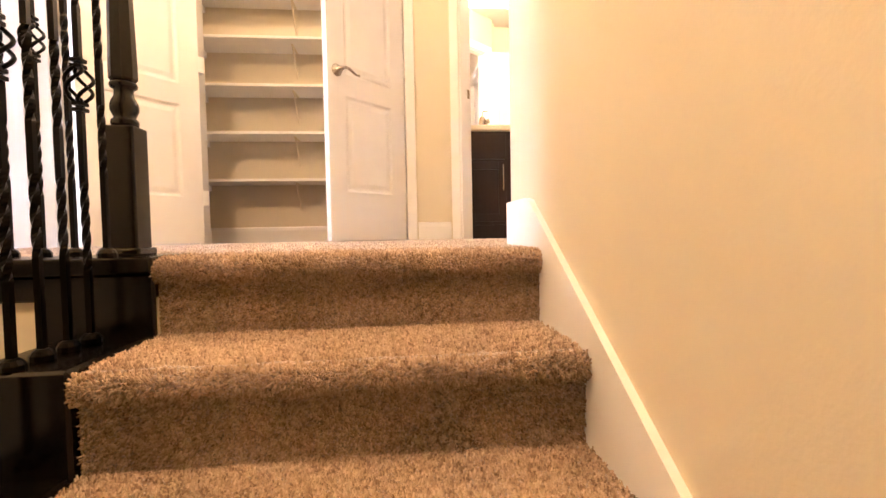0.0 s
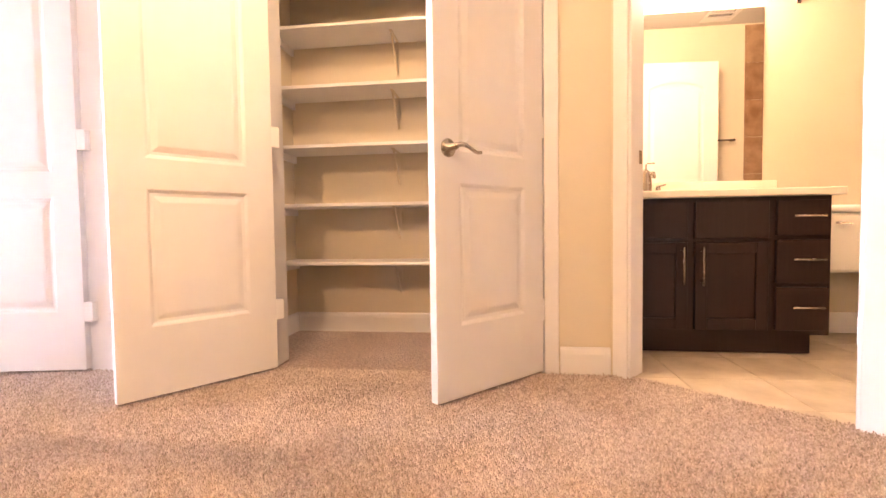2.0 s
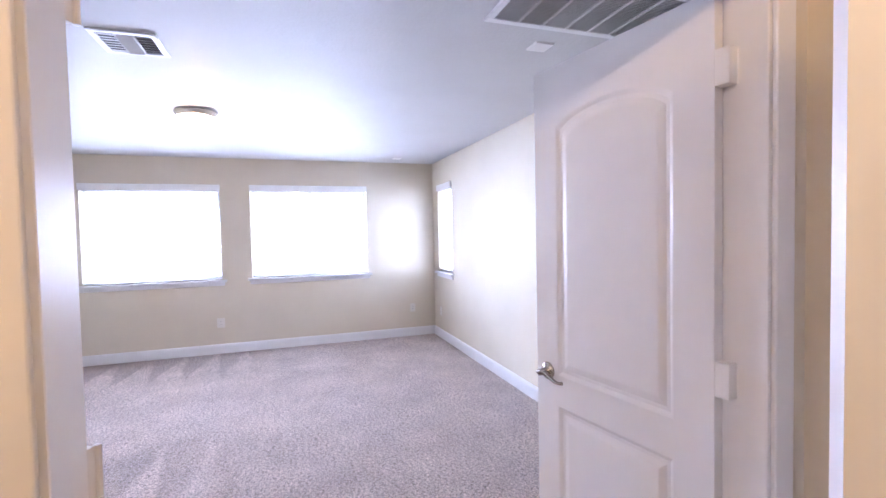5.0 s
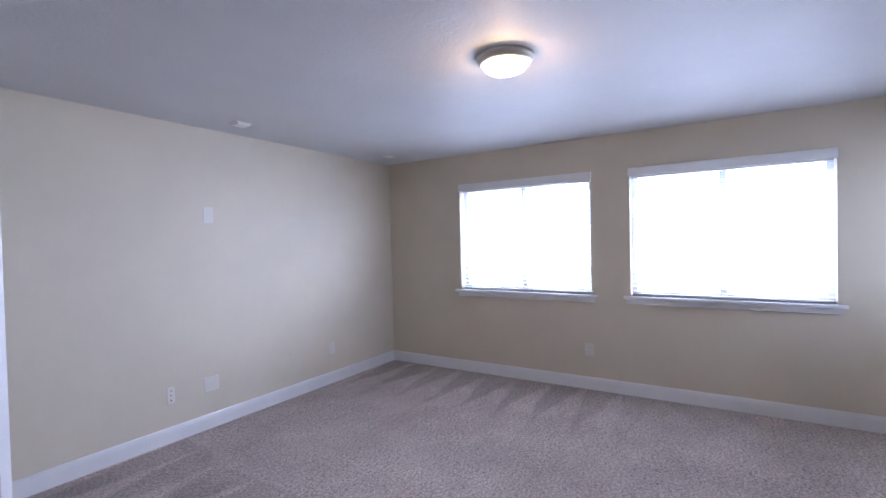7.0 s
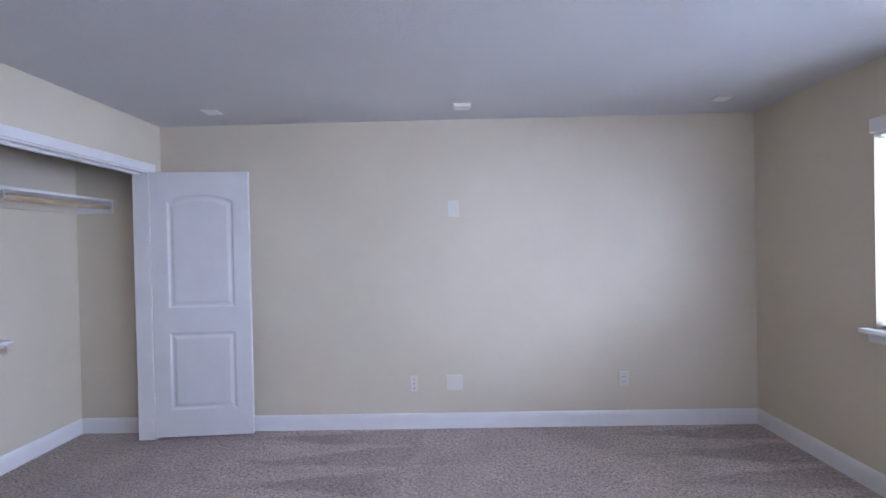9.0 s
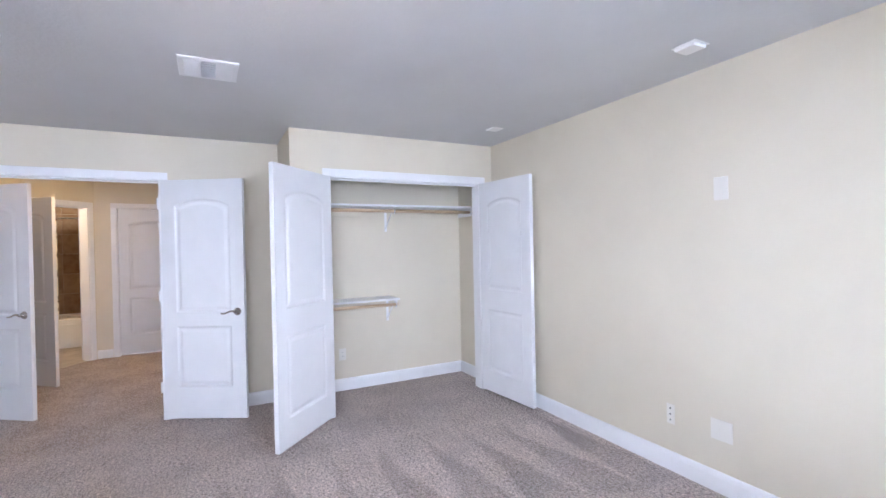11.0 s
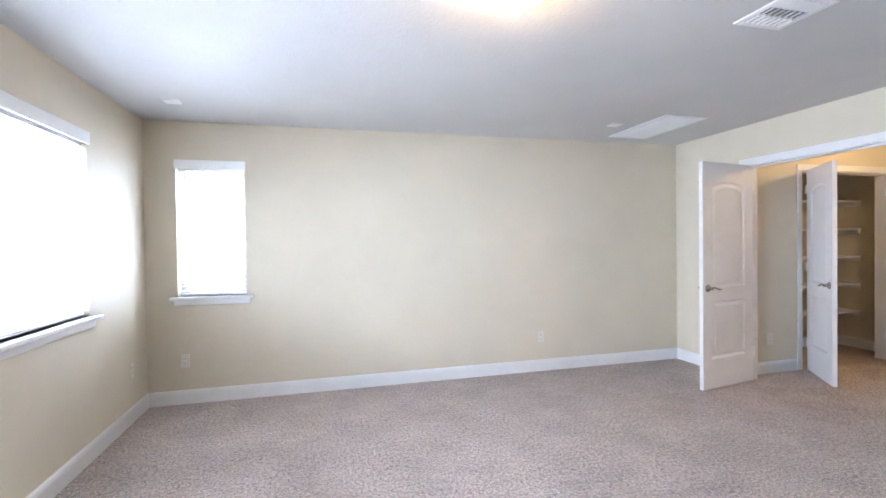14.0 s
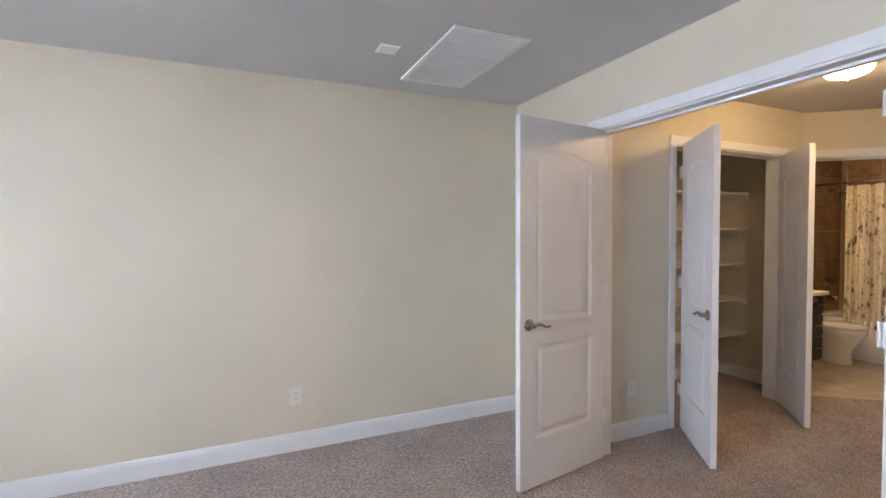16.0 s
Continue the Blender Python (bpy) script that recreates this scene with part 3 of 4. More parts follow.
def blind(m, width, group):
    h = WZ[1] - WZ[0]
    ob = thing("window_blind", "white two-inch slatted blind, lowered with slats open", "blind", m, group=group)
    part("valance", soft_box(-0.008, -0.022, h - 0.035, width + 0.008, -0.003, h + 0.045, 0.004, 2), M_SLAT, ob, "white moulded valance")
    part("headrail", boxes((0.012, 0.022, h - 0.045, width - 0.012, 0.068, h - 0.004)), M_SLAT, ob)
    bm = bmesh.new()
    w = 0.0245
    rows = []
    for x in (0.012, width - 0.012):
        rows.append([bm.verts.new((x, w * k, 0.0022 * (1 - k * k) + dz)) for dz in (0.0012, -0.0012) for k in (-1, -0.5, 0, 0.5, 1)])
    a, b = rows
    ring = [0, 1, 2, 3, 4, 9, 8, 7, 6, 5]
    for i in range(10):
        p, q = ring[i], ring[(i + 1) % 10]
        bm.faces.new((a[p], a[q], b[q], b[p]))
    bm.faces.new([a[i] for i in ring]), bm.faces.new([b[i] for i in ring][::-1])
    me = made("slat", bm, M_SLAT)
    n = 25
    for i in range(n):
        s = new("slat", me)
        s.parent = ob
        s.matrix_basis = pose(0, 0.046, 0.045 + i * (h - 0.11) / (n - 1), 6, 0, 0)
    part("bottom_rail", soft_box(0.012, 0.026, 0.006, width - 0.012, 0.066, 0.024, 0.003), M_SLAT, ob)
    for x in ([0.14, width / 2 - 0.1, width - 0.14] if width > 1 else [0.1, width - 0.1]):
        for y in (0.021, 0.071):
            part("ladder_cord", tube([(x, y, 0.015), (x, y, h - 0.04)], 0.0012, 5), M_SLAT, ob)
    part("tilt_wand", tube([(0.07, 0.012, h - 0.05), (0.072, 0.010, h - 0.55)], 0.004, 6), M_VINYL, ob)
    return ob


WL = "white vinyl window in a drywall opening with painted sill"
for i, (a, b) in enumerate((WIN_A, WIN_B)):
    place = pose(XW, a, WZ[0], 0, 0, 90)
    window(i + 1, place, b - a, WL)
    blind(place, b - a, "bedroom blinds")
place = pose(WIN_C[0], YN, WZ[0])
window(3, place, WIN_C[1] - WIN_C[0], "narrow " + WL)
blind(place, WIN_C[1] - WIN_C[0], "bedroom blinds")


# ---- staircase ----
RISE, RUN, NOSE0 = 0.19, 0.295, -1.79
X0, X1 = 1.44, XS - 0.018


def nosing_profile(top, front, depth):
    """Section of a carpeted tread and riser: (y, z) rows, front at the riser line."""
    pts = [(front + depth, top), (front + 0.02, top)]
    for i in range(9):
        a = radians(90 + 180 * i / 8)
        pts.append((front - 0.006 + 0.026 * math.cos(a), top - 0.026 + 0.026 * math.sin(a)))
    pts += [(front, top - 0.056), (front, top - RISE), (front + depth, top - RISE)]
    return pts


def profile_run(pts, xa, xb, n=14, wobble=0.0025):
    bm = bmesh.new()
    rings = []
    for i in range(n + 1):
        x = xa + (xb - xa) * i / n
        rings.append([bm.verts.new((x, y + wobble * math.sin(x * 23 + z * 40), z + wobble * 0.7 * math.sin(x * 31 + y * 17))) for y, z in pts])
    for a, b in zip(rings, rings[1:]):
        for i in range(len(pts)):
            bm.faces.new((a[i], a[(i + 1) % len(pts)], b[(i + 1) % len(pts)], b[i]))
    bm.faces.new(rings[0][::-1]), bm.faces.new(rings[-1])
    return bm


stairs = thing("staircase", "staircase covered in taupe cut-pile carpet with rounded nosings", "stairs", pose(0, 0, 0))
for k in range(13):
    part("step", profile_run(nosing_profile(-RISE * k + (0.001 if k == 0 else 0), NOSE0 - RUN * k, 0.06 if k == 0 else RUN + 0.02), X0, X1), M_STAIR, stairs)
for k in range(1, 13):
    y1 = NOSE0 - RUN * (k - 1)
    part("stringer_block", soft_box(1.235, y1 - RUN - 0.022, -RISE * (k + 1) - 0.05, X0 - 0.004, y1 - 0.022, -RISE * k + 0.012, 0.006), M_BLACK, stairs, "black stained stepped stringer")
skirt = bmesh.new()
pro = [(-1.44, 0.0), (-1.44, 0.15), (-1.66, 0.15), (-1.70, 0.142), (-5.4, 0.142 - 3.7 * RISE / RUN), (-5.4, -2.47), (-5.2, -2.47), (-1.80, -0.25)]
side = []
for x in (XS - 0.017, XS - 0.0005):
    side.append([skirt.verts.new((x, y, z)) for y, z in pro])
skirt.faces.new(side[0]), skirt.faces.new(side[1][::-1])
for i in range(len(pro)):
    skirt.faces.new((side[0][i], side[0][(i + 1) % len(pro)], side[1][(i + 1) % len(pro)], side[1][i]))
structure("trim_stair_skirt", skirt, M_TRIM, "white painted skirt board beside the stair", "skirt board")
structure("trim_landing_edge", soft_box(T, -1.825, -0.032, 1.44, -1.60, 0.010, 0.006, 2), M_BLACK, "black stained landing cap board", "trim")
structure("trim_landing_fascia", soft_box(T, -1.812, -0.092, 1.44, -1.79, -0.033, 0.004), M_BLACK, "black stained landing fascia", "trim")
structure("trim_landing_drop", soft_box(1.195, -1.8155, -0.26, 1.4365, -1.74, -0.034, 0.003), M_BLACK, "black stained drop panel under the newel", "trim")


def square_bar(bm, z0, z1, turns, r=0.0066, steps=None, cx=0.0, cy=0.0):
    steps = steps or max(1, int(abs(turns) * 14))
    rings = []
    for i in range(steps + 1):
        a = 2 * math.pi * turns * i / steps + math.pi / 4
        z = z0 + (z1 - z0) * i / steps
        rings.append([bm.verts.new((cx + r * 1.3 * math.cos(a + k * math.pi / 2), cy + r * 1.3 * math.sin(a + k * math.pi / 2), z)) for k in range(4)])
    for p, q in zip(rings, rings[1:]):
        for k in range(4):
            bm.faces.new((p[k], p[(k + 1) % 4], q[(k + 1) % 4], q[k]))
    bm.faces.new(rings[0][::-1]), bm.faces.new(rings[-1])


def baluster(length, basket):
    """A forged square bar with twisted stretches; the basket kind is cut at its cage."""
    bm, upper = bmesh.new(), None
    if basket:
        c, top = 0.572, min(0.9, length - 0.02)
        square_bar(bm, 0, 0.16, 0, steps=1), square_bar(bm, 0.16, 0.36, 1.25, steps=24), square_bar(bm, 0.36, c - 0.038, 0, steps=1)
        upper = bmesh.new()
        square_bar(upper, c + 0.038, 0.74, 0, steps=1), square_bar(upper, 0.74, top, 0.9, steps=20), square_bar(upper, top, length, 0, steps=1)
        bmesh.ops.remove_doubles(upper, verts=upper.verts[:], dist=1e-4)
    else:
        square_bar(bm, 0, 0.20, 0, steps=1), square_bar(bm, 0.20, 0.36, 0.95, steps=20), square_bar(bm, 0.36, 0.46, 0, steps=1)
        square_bar(bm, 0.46, 0.64, 1.1, steps=22), square_bar(bm, 0.64, length, 0, steps=1)
    bmesh.ops.remove_doubles(bm, verts=bm.verts[:], dist=1e-4)
    return bm, upper


def cage_wire(c=0.572):
    pts = []
    for i in range(13):
        u = i / 12
        rr = 0.006 + 0.022 * math.sin(math.pi * u) ** 0.8
        pts.append((rr * math.cos(2.9 * u), rr * math.sin(2.9 * u), c - 0.040 + 0.080 * u))
    return tube(pts, 0.0042, 6)


WIRE = made("wire", cage_wire(), M_IRON, True)
COLLAR = made("collar", soft_box(-0.012, -0.012, -0.004, 0.012, 0.012, 0.004, 0.001), M_IRON)


def add_baluster(parent, x, y, z, length, basket):
    bar, upper = baluster(length, basket)
    ob = part("baluster", bar, M_IRON, parent, "black iron baluster with a wire basket" if basket else "black iron twisted baluster")
    ob.matrix_basis = pose(x, y, z)
    part("shoe", lathe([(0.001, 0), (0.021, 0), (0.021, 0.010), (0.016, 0.018), (0.010, 0.022), (0.001, 0.0225)], 12), M_IRON, ob)
    if basket:
        part("upper_bar", upper, M_IRON, ob)
        for k in range(4):
            wire = new("wire", WIRE)
            wire.parent, wire.matrix_basis = ob, pose(0, 0, 0, 0, 0, 90 * k)
            collar = new("collar", COLLAR)
            collar.parent, collar.matrix_basis = ob, pose(0, 0, 0.572 + (-0.054, -0.041, 0.041, 0.054)[k])
    return ob


NX, NY = 1.331, -1.704
rail = thing("stair_railing", "black stair railing with iron balusters and turned wooden newel", "railing", pose(0, 0, 0))
newel = part("newel_post", soft_box(NX - 0.036, NY - 0.036, -0.02, NX + 0.036, NY + 0.036, 0.340, 0.005, 2), M_BLACK, rail, "glossy black newel block")
part("plinth", soft_box(NX - 0.045, NY - 0.045, 0.009, NX + 0.045, NY + 0.045, 0.030, 0.006, 2), M_BLACK, newel)
part("turning", lathe([(0.024, 0.338), (0.030, 0.342), (0.032, 0.351), (0.030, 0.358), (0.024, 0.362), (0.027, 0.370), (0.032, 0.382), (0.0325, 0.392), (0.030, 0.404),
     (0.023, 0.418), (0.0215, 0.428), (0.023, 0.436), (0.030, 0.440), (0.032, 0.446), (0.030, 0.452), (0.025, 0.455)], 28), M_BLACK, newel, "", True)
bpy.data.objects["turning"].location = (NX, NY, 0)
shaft = lathe([(0.026, 0.454), (0.0325, 0.462), (0.0325, 0.49), (0.0255, 0.785), (0.022, 0.79)], 8)
sh = part("shaft", shaft, M_BLACK, newel, "faceted tapered shaft")
sh.matrix_basis = pose(NX, NY, 0, 0, 0, 22.5)
cap = lathe([(0.022, 0.788), (0.030, 0.792), (0.032, 0.80), (0.029, 0.808), (0.024, 0.812), (0.034, 0.822), (0.036, 0.835), (0.036, 0.95), (0.028, 0.965), (0.044, 0.985), (0.050, 1.015), (0.044, 1.045), (0.02, 1.06), (0.001, 1.062)], 24)
part("cap", cap, M_BLACK, newel, "", True).location = (NX, NY, 0)
part("handrail", soft_box(T, NY - 0.03 + 0.055, 0.865, NX - 0.02, NY + 0.03 + 0.055, 0.925, 0.018, 3), M_BLACK, rail, "black wooden handrail")
slope = RISE / RUN
hr = bmesh.new()
ya, yb = NY - 0.03, -5.0
pr = [(-0.03, 0.0), (0.03, 0.0), (0.03, 0.03), (0.018, 0.055), (-0.018, 0.055), (-0.03, 0.03)]
ends = [[hr.verts.new((NX + a, y, 0.86 + (y - ya) * slope + b)) for a, b in pr] for y in (ya, yb)]
for i in range(6):
    hr.faces.new((ends[0][i], ends[0][(i + 1) % 6], ends[1][(i + 1) % 6], ends[1][i]))
hr.faces.new(ends[0]), hr.faces.new(ends[1][::-1])
part("handrail", hr, M_BLACK, rail, "black wooden handrail")
for i in range(14):
    add_baluster(rail, 1.24 - 0.08 * i, NY + 0.055, 0.010, 0.86, i % 3 == 2)
for i in range(39):
    y = -1.801 - 0.071 * i
    k = int((NOSE0 - 0.022 - y) / RUN) + 1
    z = -RISE * k + 0.012 if i else 0.010
    add_baluster(rail, NX, y, z, 0.862 + (y - ya) * slope - z, i % 3 == 1)


# ---- linen closet shelves ----
def linen_shelf(z):
    ob = thing("closet_shelf", "empty white painted shelf in the linen closet", "shelf", pose(0, 0, z), group="linen closet shelves")
    part("board", soft_box(0.602, 0.41, -0.019, 2.428, YN - 0.002, 0.0, 0.002), M_TRIM, ob)
    for x in (0.602, 2.410):
        part("cleat", boxes((x, 0.42, -0.06, x + 0.018, YN - 0.002, -0.0195)), M_TRIM, ob)
    for x in (1.29, 1.72):
        bm = boxes((x - 0.008, YN - 0.026, -0.22, x + 0.008, YN - 0.0205, -0.0195), (x - 0.008, 0.50, -0.024, x + 0.008, YN - 0.027, -0.0195))
        tube([(x, 0.53, -0.024), (x, 0.60, -0.12), (x, YN - 0.024, -0.21)], 0.006, 6, bm)
        part("bracket", bm, M_WALL, ob, "cream painted shelf bracket")
    return ob


for z in (0.46, 0.795, 1.13, 1.465, 1.80):
    linen_shelf(z)

stop = thing("door_stop", "white spring door stop on the closet baseboard", "door stop", pose(0.615, 0.13, 0.06))
part("spring", tube([(0.001 + 0.055 * i / 40, 0.006 * math.cos(i * 1.3), 0.006 * math.sin(i * 1.3)) for i in range(41)], 0.0016, 5), M_NICKEL, stop)
part("tip", tube([(0.056, 0, 0), (0.068, 0, 0)], 0.009, 10), M_PLASTIC, stop)

# ---- clothes closet shelves and poles ----
def closet_shelf(z, y0, y1, label):
    ob = thing("closet_shelf", label, "shelf", pose(0, 0, z), group="clothes closet shelves")
    part("board", soft_box(-0.305, y0, -0.019, -0.002, y1, 0.0, 0.002), M_TRIM, ob)
    part("cleat", boxes((-0.02, y0, -0.105, -0.002, y1, -0.0195)), M_WALL, ob)
    part("pole", tube([(-0.275, y0 + 0.01, -0.062), (-0.275, y1 - 0.01, -0.062)], 0.0165, 14), M_ROD, ob, "varnished wooden clothes pole", True)
    bm = boxes((-0.29, -3.645, -0.026, -0.021, -3.62, -0.0195), (-0.026, -3.645, -0.26, -0.0205, -3.62, -0.026))
    tube([(-0.27, -3.632, -0.03), (-0.16, -3.632, -0.11), (-0.03, -3.632, -0.23)], 0.006, 6, bm)
    tube([(-0.30, -3.632, -0.03), (-0.302, -3.632, -0.07), (-0.28, -3.632, -0.088), (-0.255, -3.632, -0.07)], 0.006, 6, bm)
    part("bracket", bm, M_TRIM, ob, "white metal shelf and pole bracket")
    for y in (y0, y1):
        if y in (YC - T - 0.002, YS + 0.002):
            a, b = (y - 0.018, y - 0.001) if y > -3 else (y + 0.001, y + 0.018)
            part("end_cleat", boxes((-0.305, a, -0.105, -0.021, b, -0.0195)), M_TRIM, ob)
    return ob


closet_shelf(1.862, YS + 0.002, YC - T - 0.002, "white closet shelf with a wooden clothes pole under it")
closet_shelf(0.925, -3.665, YC - T - 0.002, "short white closet shelf with a wooden clothes pole")


# ---- lamps, vents and plates ----
def dome_lamp(x, y, label):
    ob = thing("ceiling_lamp", label, "ceiling light", pose(x, y, ZC), group="flush dome lamps")
    part("pan", lathe([(0.08, 0.0), (0.148, -0.0008), (0.152, -0.0094), (0.146, -0.0172), (0.140, -0.0234), (0.142, -0.0328), (0.134, -0.0406), (0.120, -0.0429), (0.120, -0.0351), (0.10, -0.0156), (0.08, -0.0094)], 40),
         M_PAN, ob, "brushed nickel ring", True)
    prof = [(0.119, -0.0390)]
    for i in range(1, 9):
        a = i / 9 * math.pi / 2
        prof.append((0.119 * math.cos(a) ** 0.8, -0.0390 - 0.050 * math.sin(a)))
    prof.append((0.004, -0.0892))
    dome = part("shade", lathe(prof, 40), M_LAMP, ob, "lit frosted glass bowl", True)
    dome.visible_shadow = False
    part("finial", lathe([(0.001, -0.088), (0.011, -0.089), (0.011, -0.093), (0.005, -0.096), (0.008, -0.101), (0.005, -0.106), (0.001, -0.107)], 14), M_NICKEL, ob, "", True)


dome_lamp(*BED_LAMP, "lit flush dome lamp with brushed nickel ring on the bedroom ceiling")
dome_lamp(*HALL_LAMP, "lit flush dome lamp with brushed nickel ring in the hall")
dome_lamp(*STAIR_LAMP, "lit flush dome lamp with brushed nickel ring over the stair")


def return_grille():
    x0, x1, y0, y1 = -1.06, -0.62, -0.39, 0.435
    ob = thing("return_air_grille", "large white return air grille in the ceiling", "vent", pose(0, 0, ZC))
    # dark sheet stands for the shade behind the slats; no duct is built
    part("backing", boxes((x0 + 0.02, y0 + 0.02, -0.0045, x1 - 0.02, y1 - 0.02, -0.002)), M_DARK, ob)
    f = 0.035
    for r in ((x0, y0, x0 + f, y1), (x1 - f, y0, x1, y1), (x0 + f, y0, x1 - f, y0 + f), (x0 + f, y1 - f, x1 - f, y1)):
        part("frame", soft_box(r[0], r[1], -0.016, r[2], r[3], -0.002, 0.003), M_GRILLE, ob)
    for i in range(1, 6):
        y = y0 + f + (y1 - y0 - 2 * f) * i / 6
        part("divider", boxes((x0 + f, y - 0.006, -0.014, x1 - f, y + 0.006, -0.005)), M_GRILLE, ob)
    bm = boxes((-0.0095, y0 + f, -0.0008, 0.0095, y1 - f, 0.0008))
    bmesh.ops.rotate(bm, verts=bm.verts[:], cent=(0, 0, 0), matrix=Matrix.Rotation(radians(42), 3, "Y"))
    me = made("slat", bm, M_GRILLE)
    n = 32
    for i in range(n):
        s = new("slat", me)
        s.parent = ob
        s.location = (x0 + f + 0.006 + (x1 - x0 - 2 * f - 0.012) * i / (n - 1), 0, -0.0095)


def supply_register(cx, cy, half, name_label):
    ob = thing("ceiling_vent", name_label, "vent", pose(cx, cy, ZC))
    # grey sheet gives the shaded gaps between louvres, with no hollow above
    part("backing", boxes((-half + 0.03, -half + 0.03, -0.005, half - 0.03, half - 0.03, -0.002)), M_SHADE, ob)
    f = 0.03
    h = half
    for r in ((-h, -h, -h + f, h), (h - f, -h, h, h), (-h + f, -h, h - f, -h + f), (-h + f, h - f, h - f, h)):
        part("frame", soft_box(r[0], r[1], -0.012, r[2], r[3], -0.002, 0.003), M_GRILLE, ob)
    e = h - f
    # three banks of louvres, thrown south, down and north
    for i in range(7):
        x = -e + (i + 0.5) * 2 * e / 7
        for bank, (ya, yb, turn, wide) in enumerate(((-e, -e * 0.36, 12, 0.016), (-e * 0.31, e * 0.31, -50, 0.012), (e * 0.36, e, 24, 0.0075))):
            blade = part("slat", boxes((-wide, ya, -0.0006, wide, yb, 0.0006)), M_GRILLE, ob)
            blade.matrix_basis = pose(x, 0, -0.0105, 0, turn, 0)
    for y in (-e * 0.335, e * 0.335):
        part("divider", boxes((-e, y - 0.004, -0.0125, e, y + 0.004, -0.0052)), M_GRILLE, ob)


return_grille()
supply_register(-1.785, -1.985, 0.145, "white square supply air register in the ceiling")
supply_register(3.78, -0.47, 0.13, "white exhaust vent in the bathroom ceiling")

for x, y in ((-1.30, -4.17), (-4.90, -4.15), (-1.27, 0.03), (-4.97, 0.10)):
    ob = thing("ceiling_plate", "small white square blank plate on the ceiling", "cover plate", pose(x, y, ZC), group="ceiling cover plates")
    part("cover", soft_box(-0.052, -0.052, -0.009, 0.052, 0.052, -0.001, 0.003, 2), M_PLASTIC, ob)
    part("rim", boxes((-0.056, -0.056, -0.003, 0.056, 0.056, -0.0005)), M_PLASTIC, ob)
ob = thing("smoke_detector", "small white box detector on the ceiling", "smoke detector", pose(-3.086, -4.167, ZC))
part("body", soft_box(-0.055, -0.050, -0.022, 0.055, 0.050, -0.001, 0.006, 2), M_PLASTIC, ob)
part("base", boxes((-0.064, -0.058, -0.006, 0.064, 0.058, -0.0005)), M_PLASTIC, ob)


def wall_plate(m, kind, w=0.072, h=0.116):
    """Local x along the wall, y out of it."""
    label = {"outlet": "white duplex outlet plate on the wall", "switch": "white rocker switch plate on the wall",
             "blank": "white blank cover plate on the wall", "jack": "white cable jack plate on the wall"}[kind]
    ob = thing("wall_plate", label, "outlet" if kind == "outlet" else "cover plate", m, group="wall plates")
    part("plate", soft_box(-w / 2, 0.0005, -h / 2, w / 2, 0.006, h / 2, 0.0022, 2), M_PLATE, ob)
    if kind == "outlet":
        for z in (-0.0195, 0.0195):
            sock = part("socket", soft_box(-0.017, 0.006, z - 0.014, 0.017, 0.0085, z + 0.014, 0.003), M_PLATE, ob)
            for x in (-0.006, 0.006):
                part("slot", boxes((x - 0.0011, 0.0086, z - 0.003, x + 0.0011, 0.0090, z + 0.006)), M_DARK, sock)
    elif kind == "switch":
        part("rocker", soft_box(-0.0165, 0.006, -0.033, 0.0165, 0.0095, 0.033, 0.002), M_PLATE, ob)
    elif kind == "jack":
        for z in (-0.036, 0.0, 0.036):
            part("jack", lathe([(0.001, 0), (0.0045, 0), (0.0045, 0.004), (0.001, 0.004)], 10), M_DARK, ob).matrix_basis = pose(0, 0.0062, z, -90, 0, 0)
    return ob


N_, S_, W_, E_ = 180, 0, -90, 90
wall_plate(pose(-1.714, YN, 0.36, 0, 0, N_), "outlet")
wall_plate(pose(-5.08, YN, 0.37, 0, 0, N_), "outlet")
wall_plate(pose(-2.675, YS, 0.356, 0, 0, S_), "jack", 0.055, 0.125)
wall_plate(pose(-2.995, YS, 0.36, 0, 0, S_), "blank", 0.125, 0.118)
wall_plate(pose(-4.324, YS, 0.366, 0, 0, S_), "outlet", 0.078, 0.12)
wall_plate(pose(-3.013, YS, 1.733, 0, 0, S_), "blank", 0.082, 0.13)
wall_plate(pose(XW, 0.368, 0.40, 0, 0, W_), "outlet")
wall_plate(pose(XW, -2.105, 0.385, 0, 0, W_), "outlet", 0.09, 0.12)
wall_plate(pose(0, 0.06, 0.385, 0, 0, E_), "outlet")
wall_plate(pose(0, -3.15, 0.364, 0, 0, E_), "outlet")
wall_plate(pose(0.425, YH, 0.347, 0, 0, N_), "outlet")


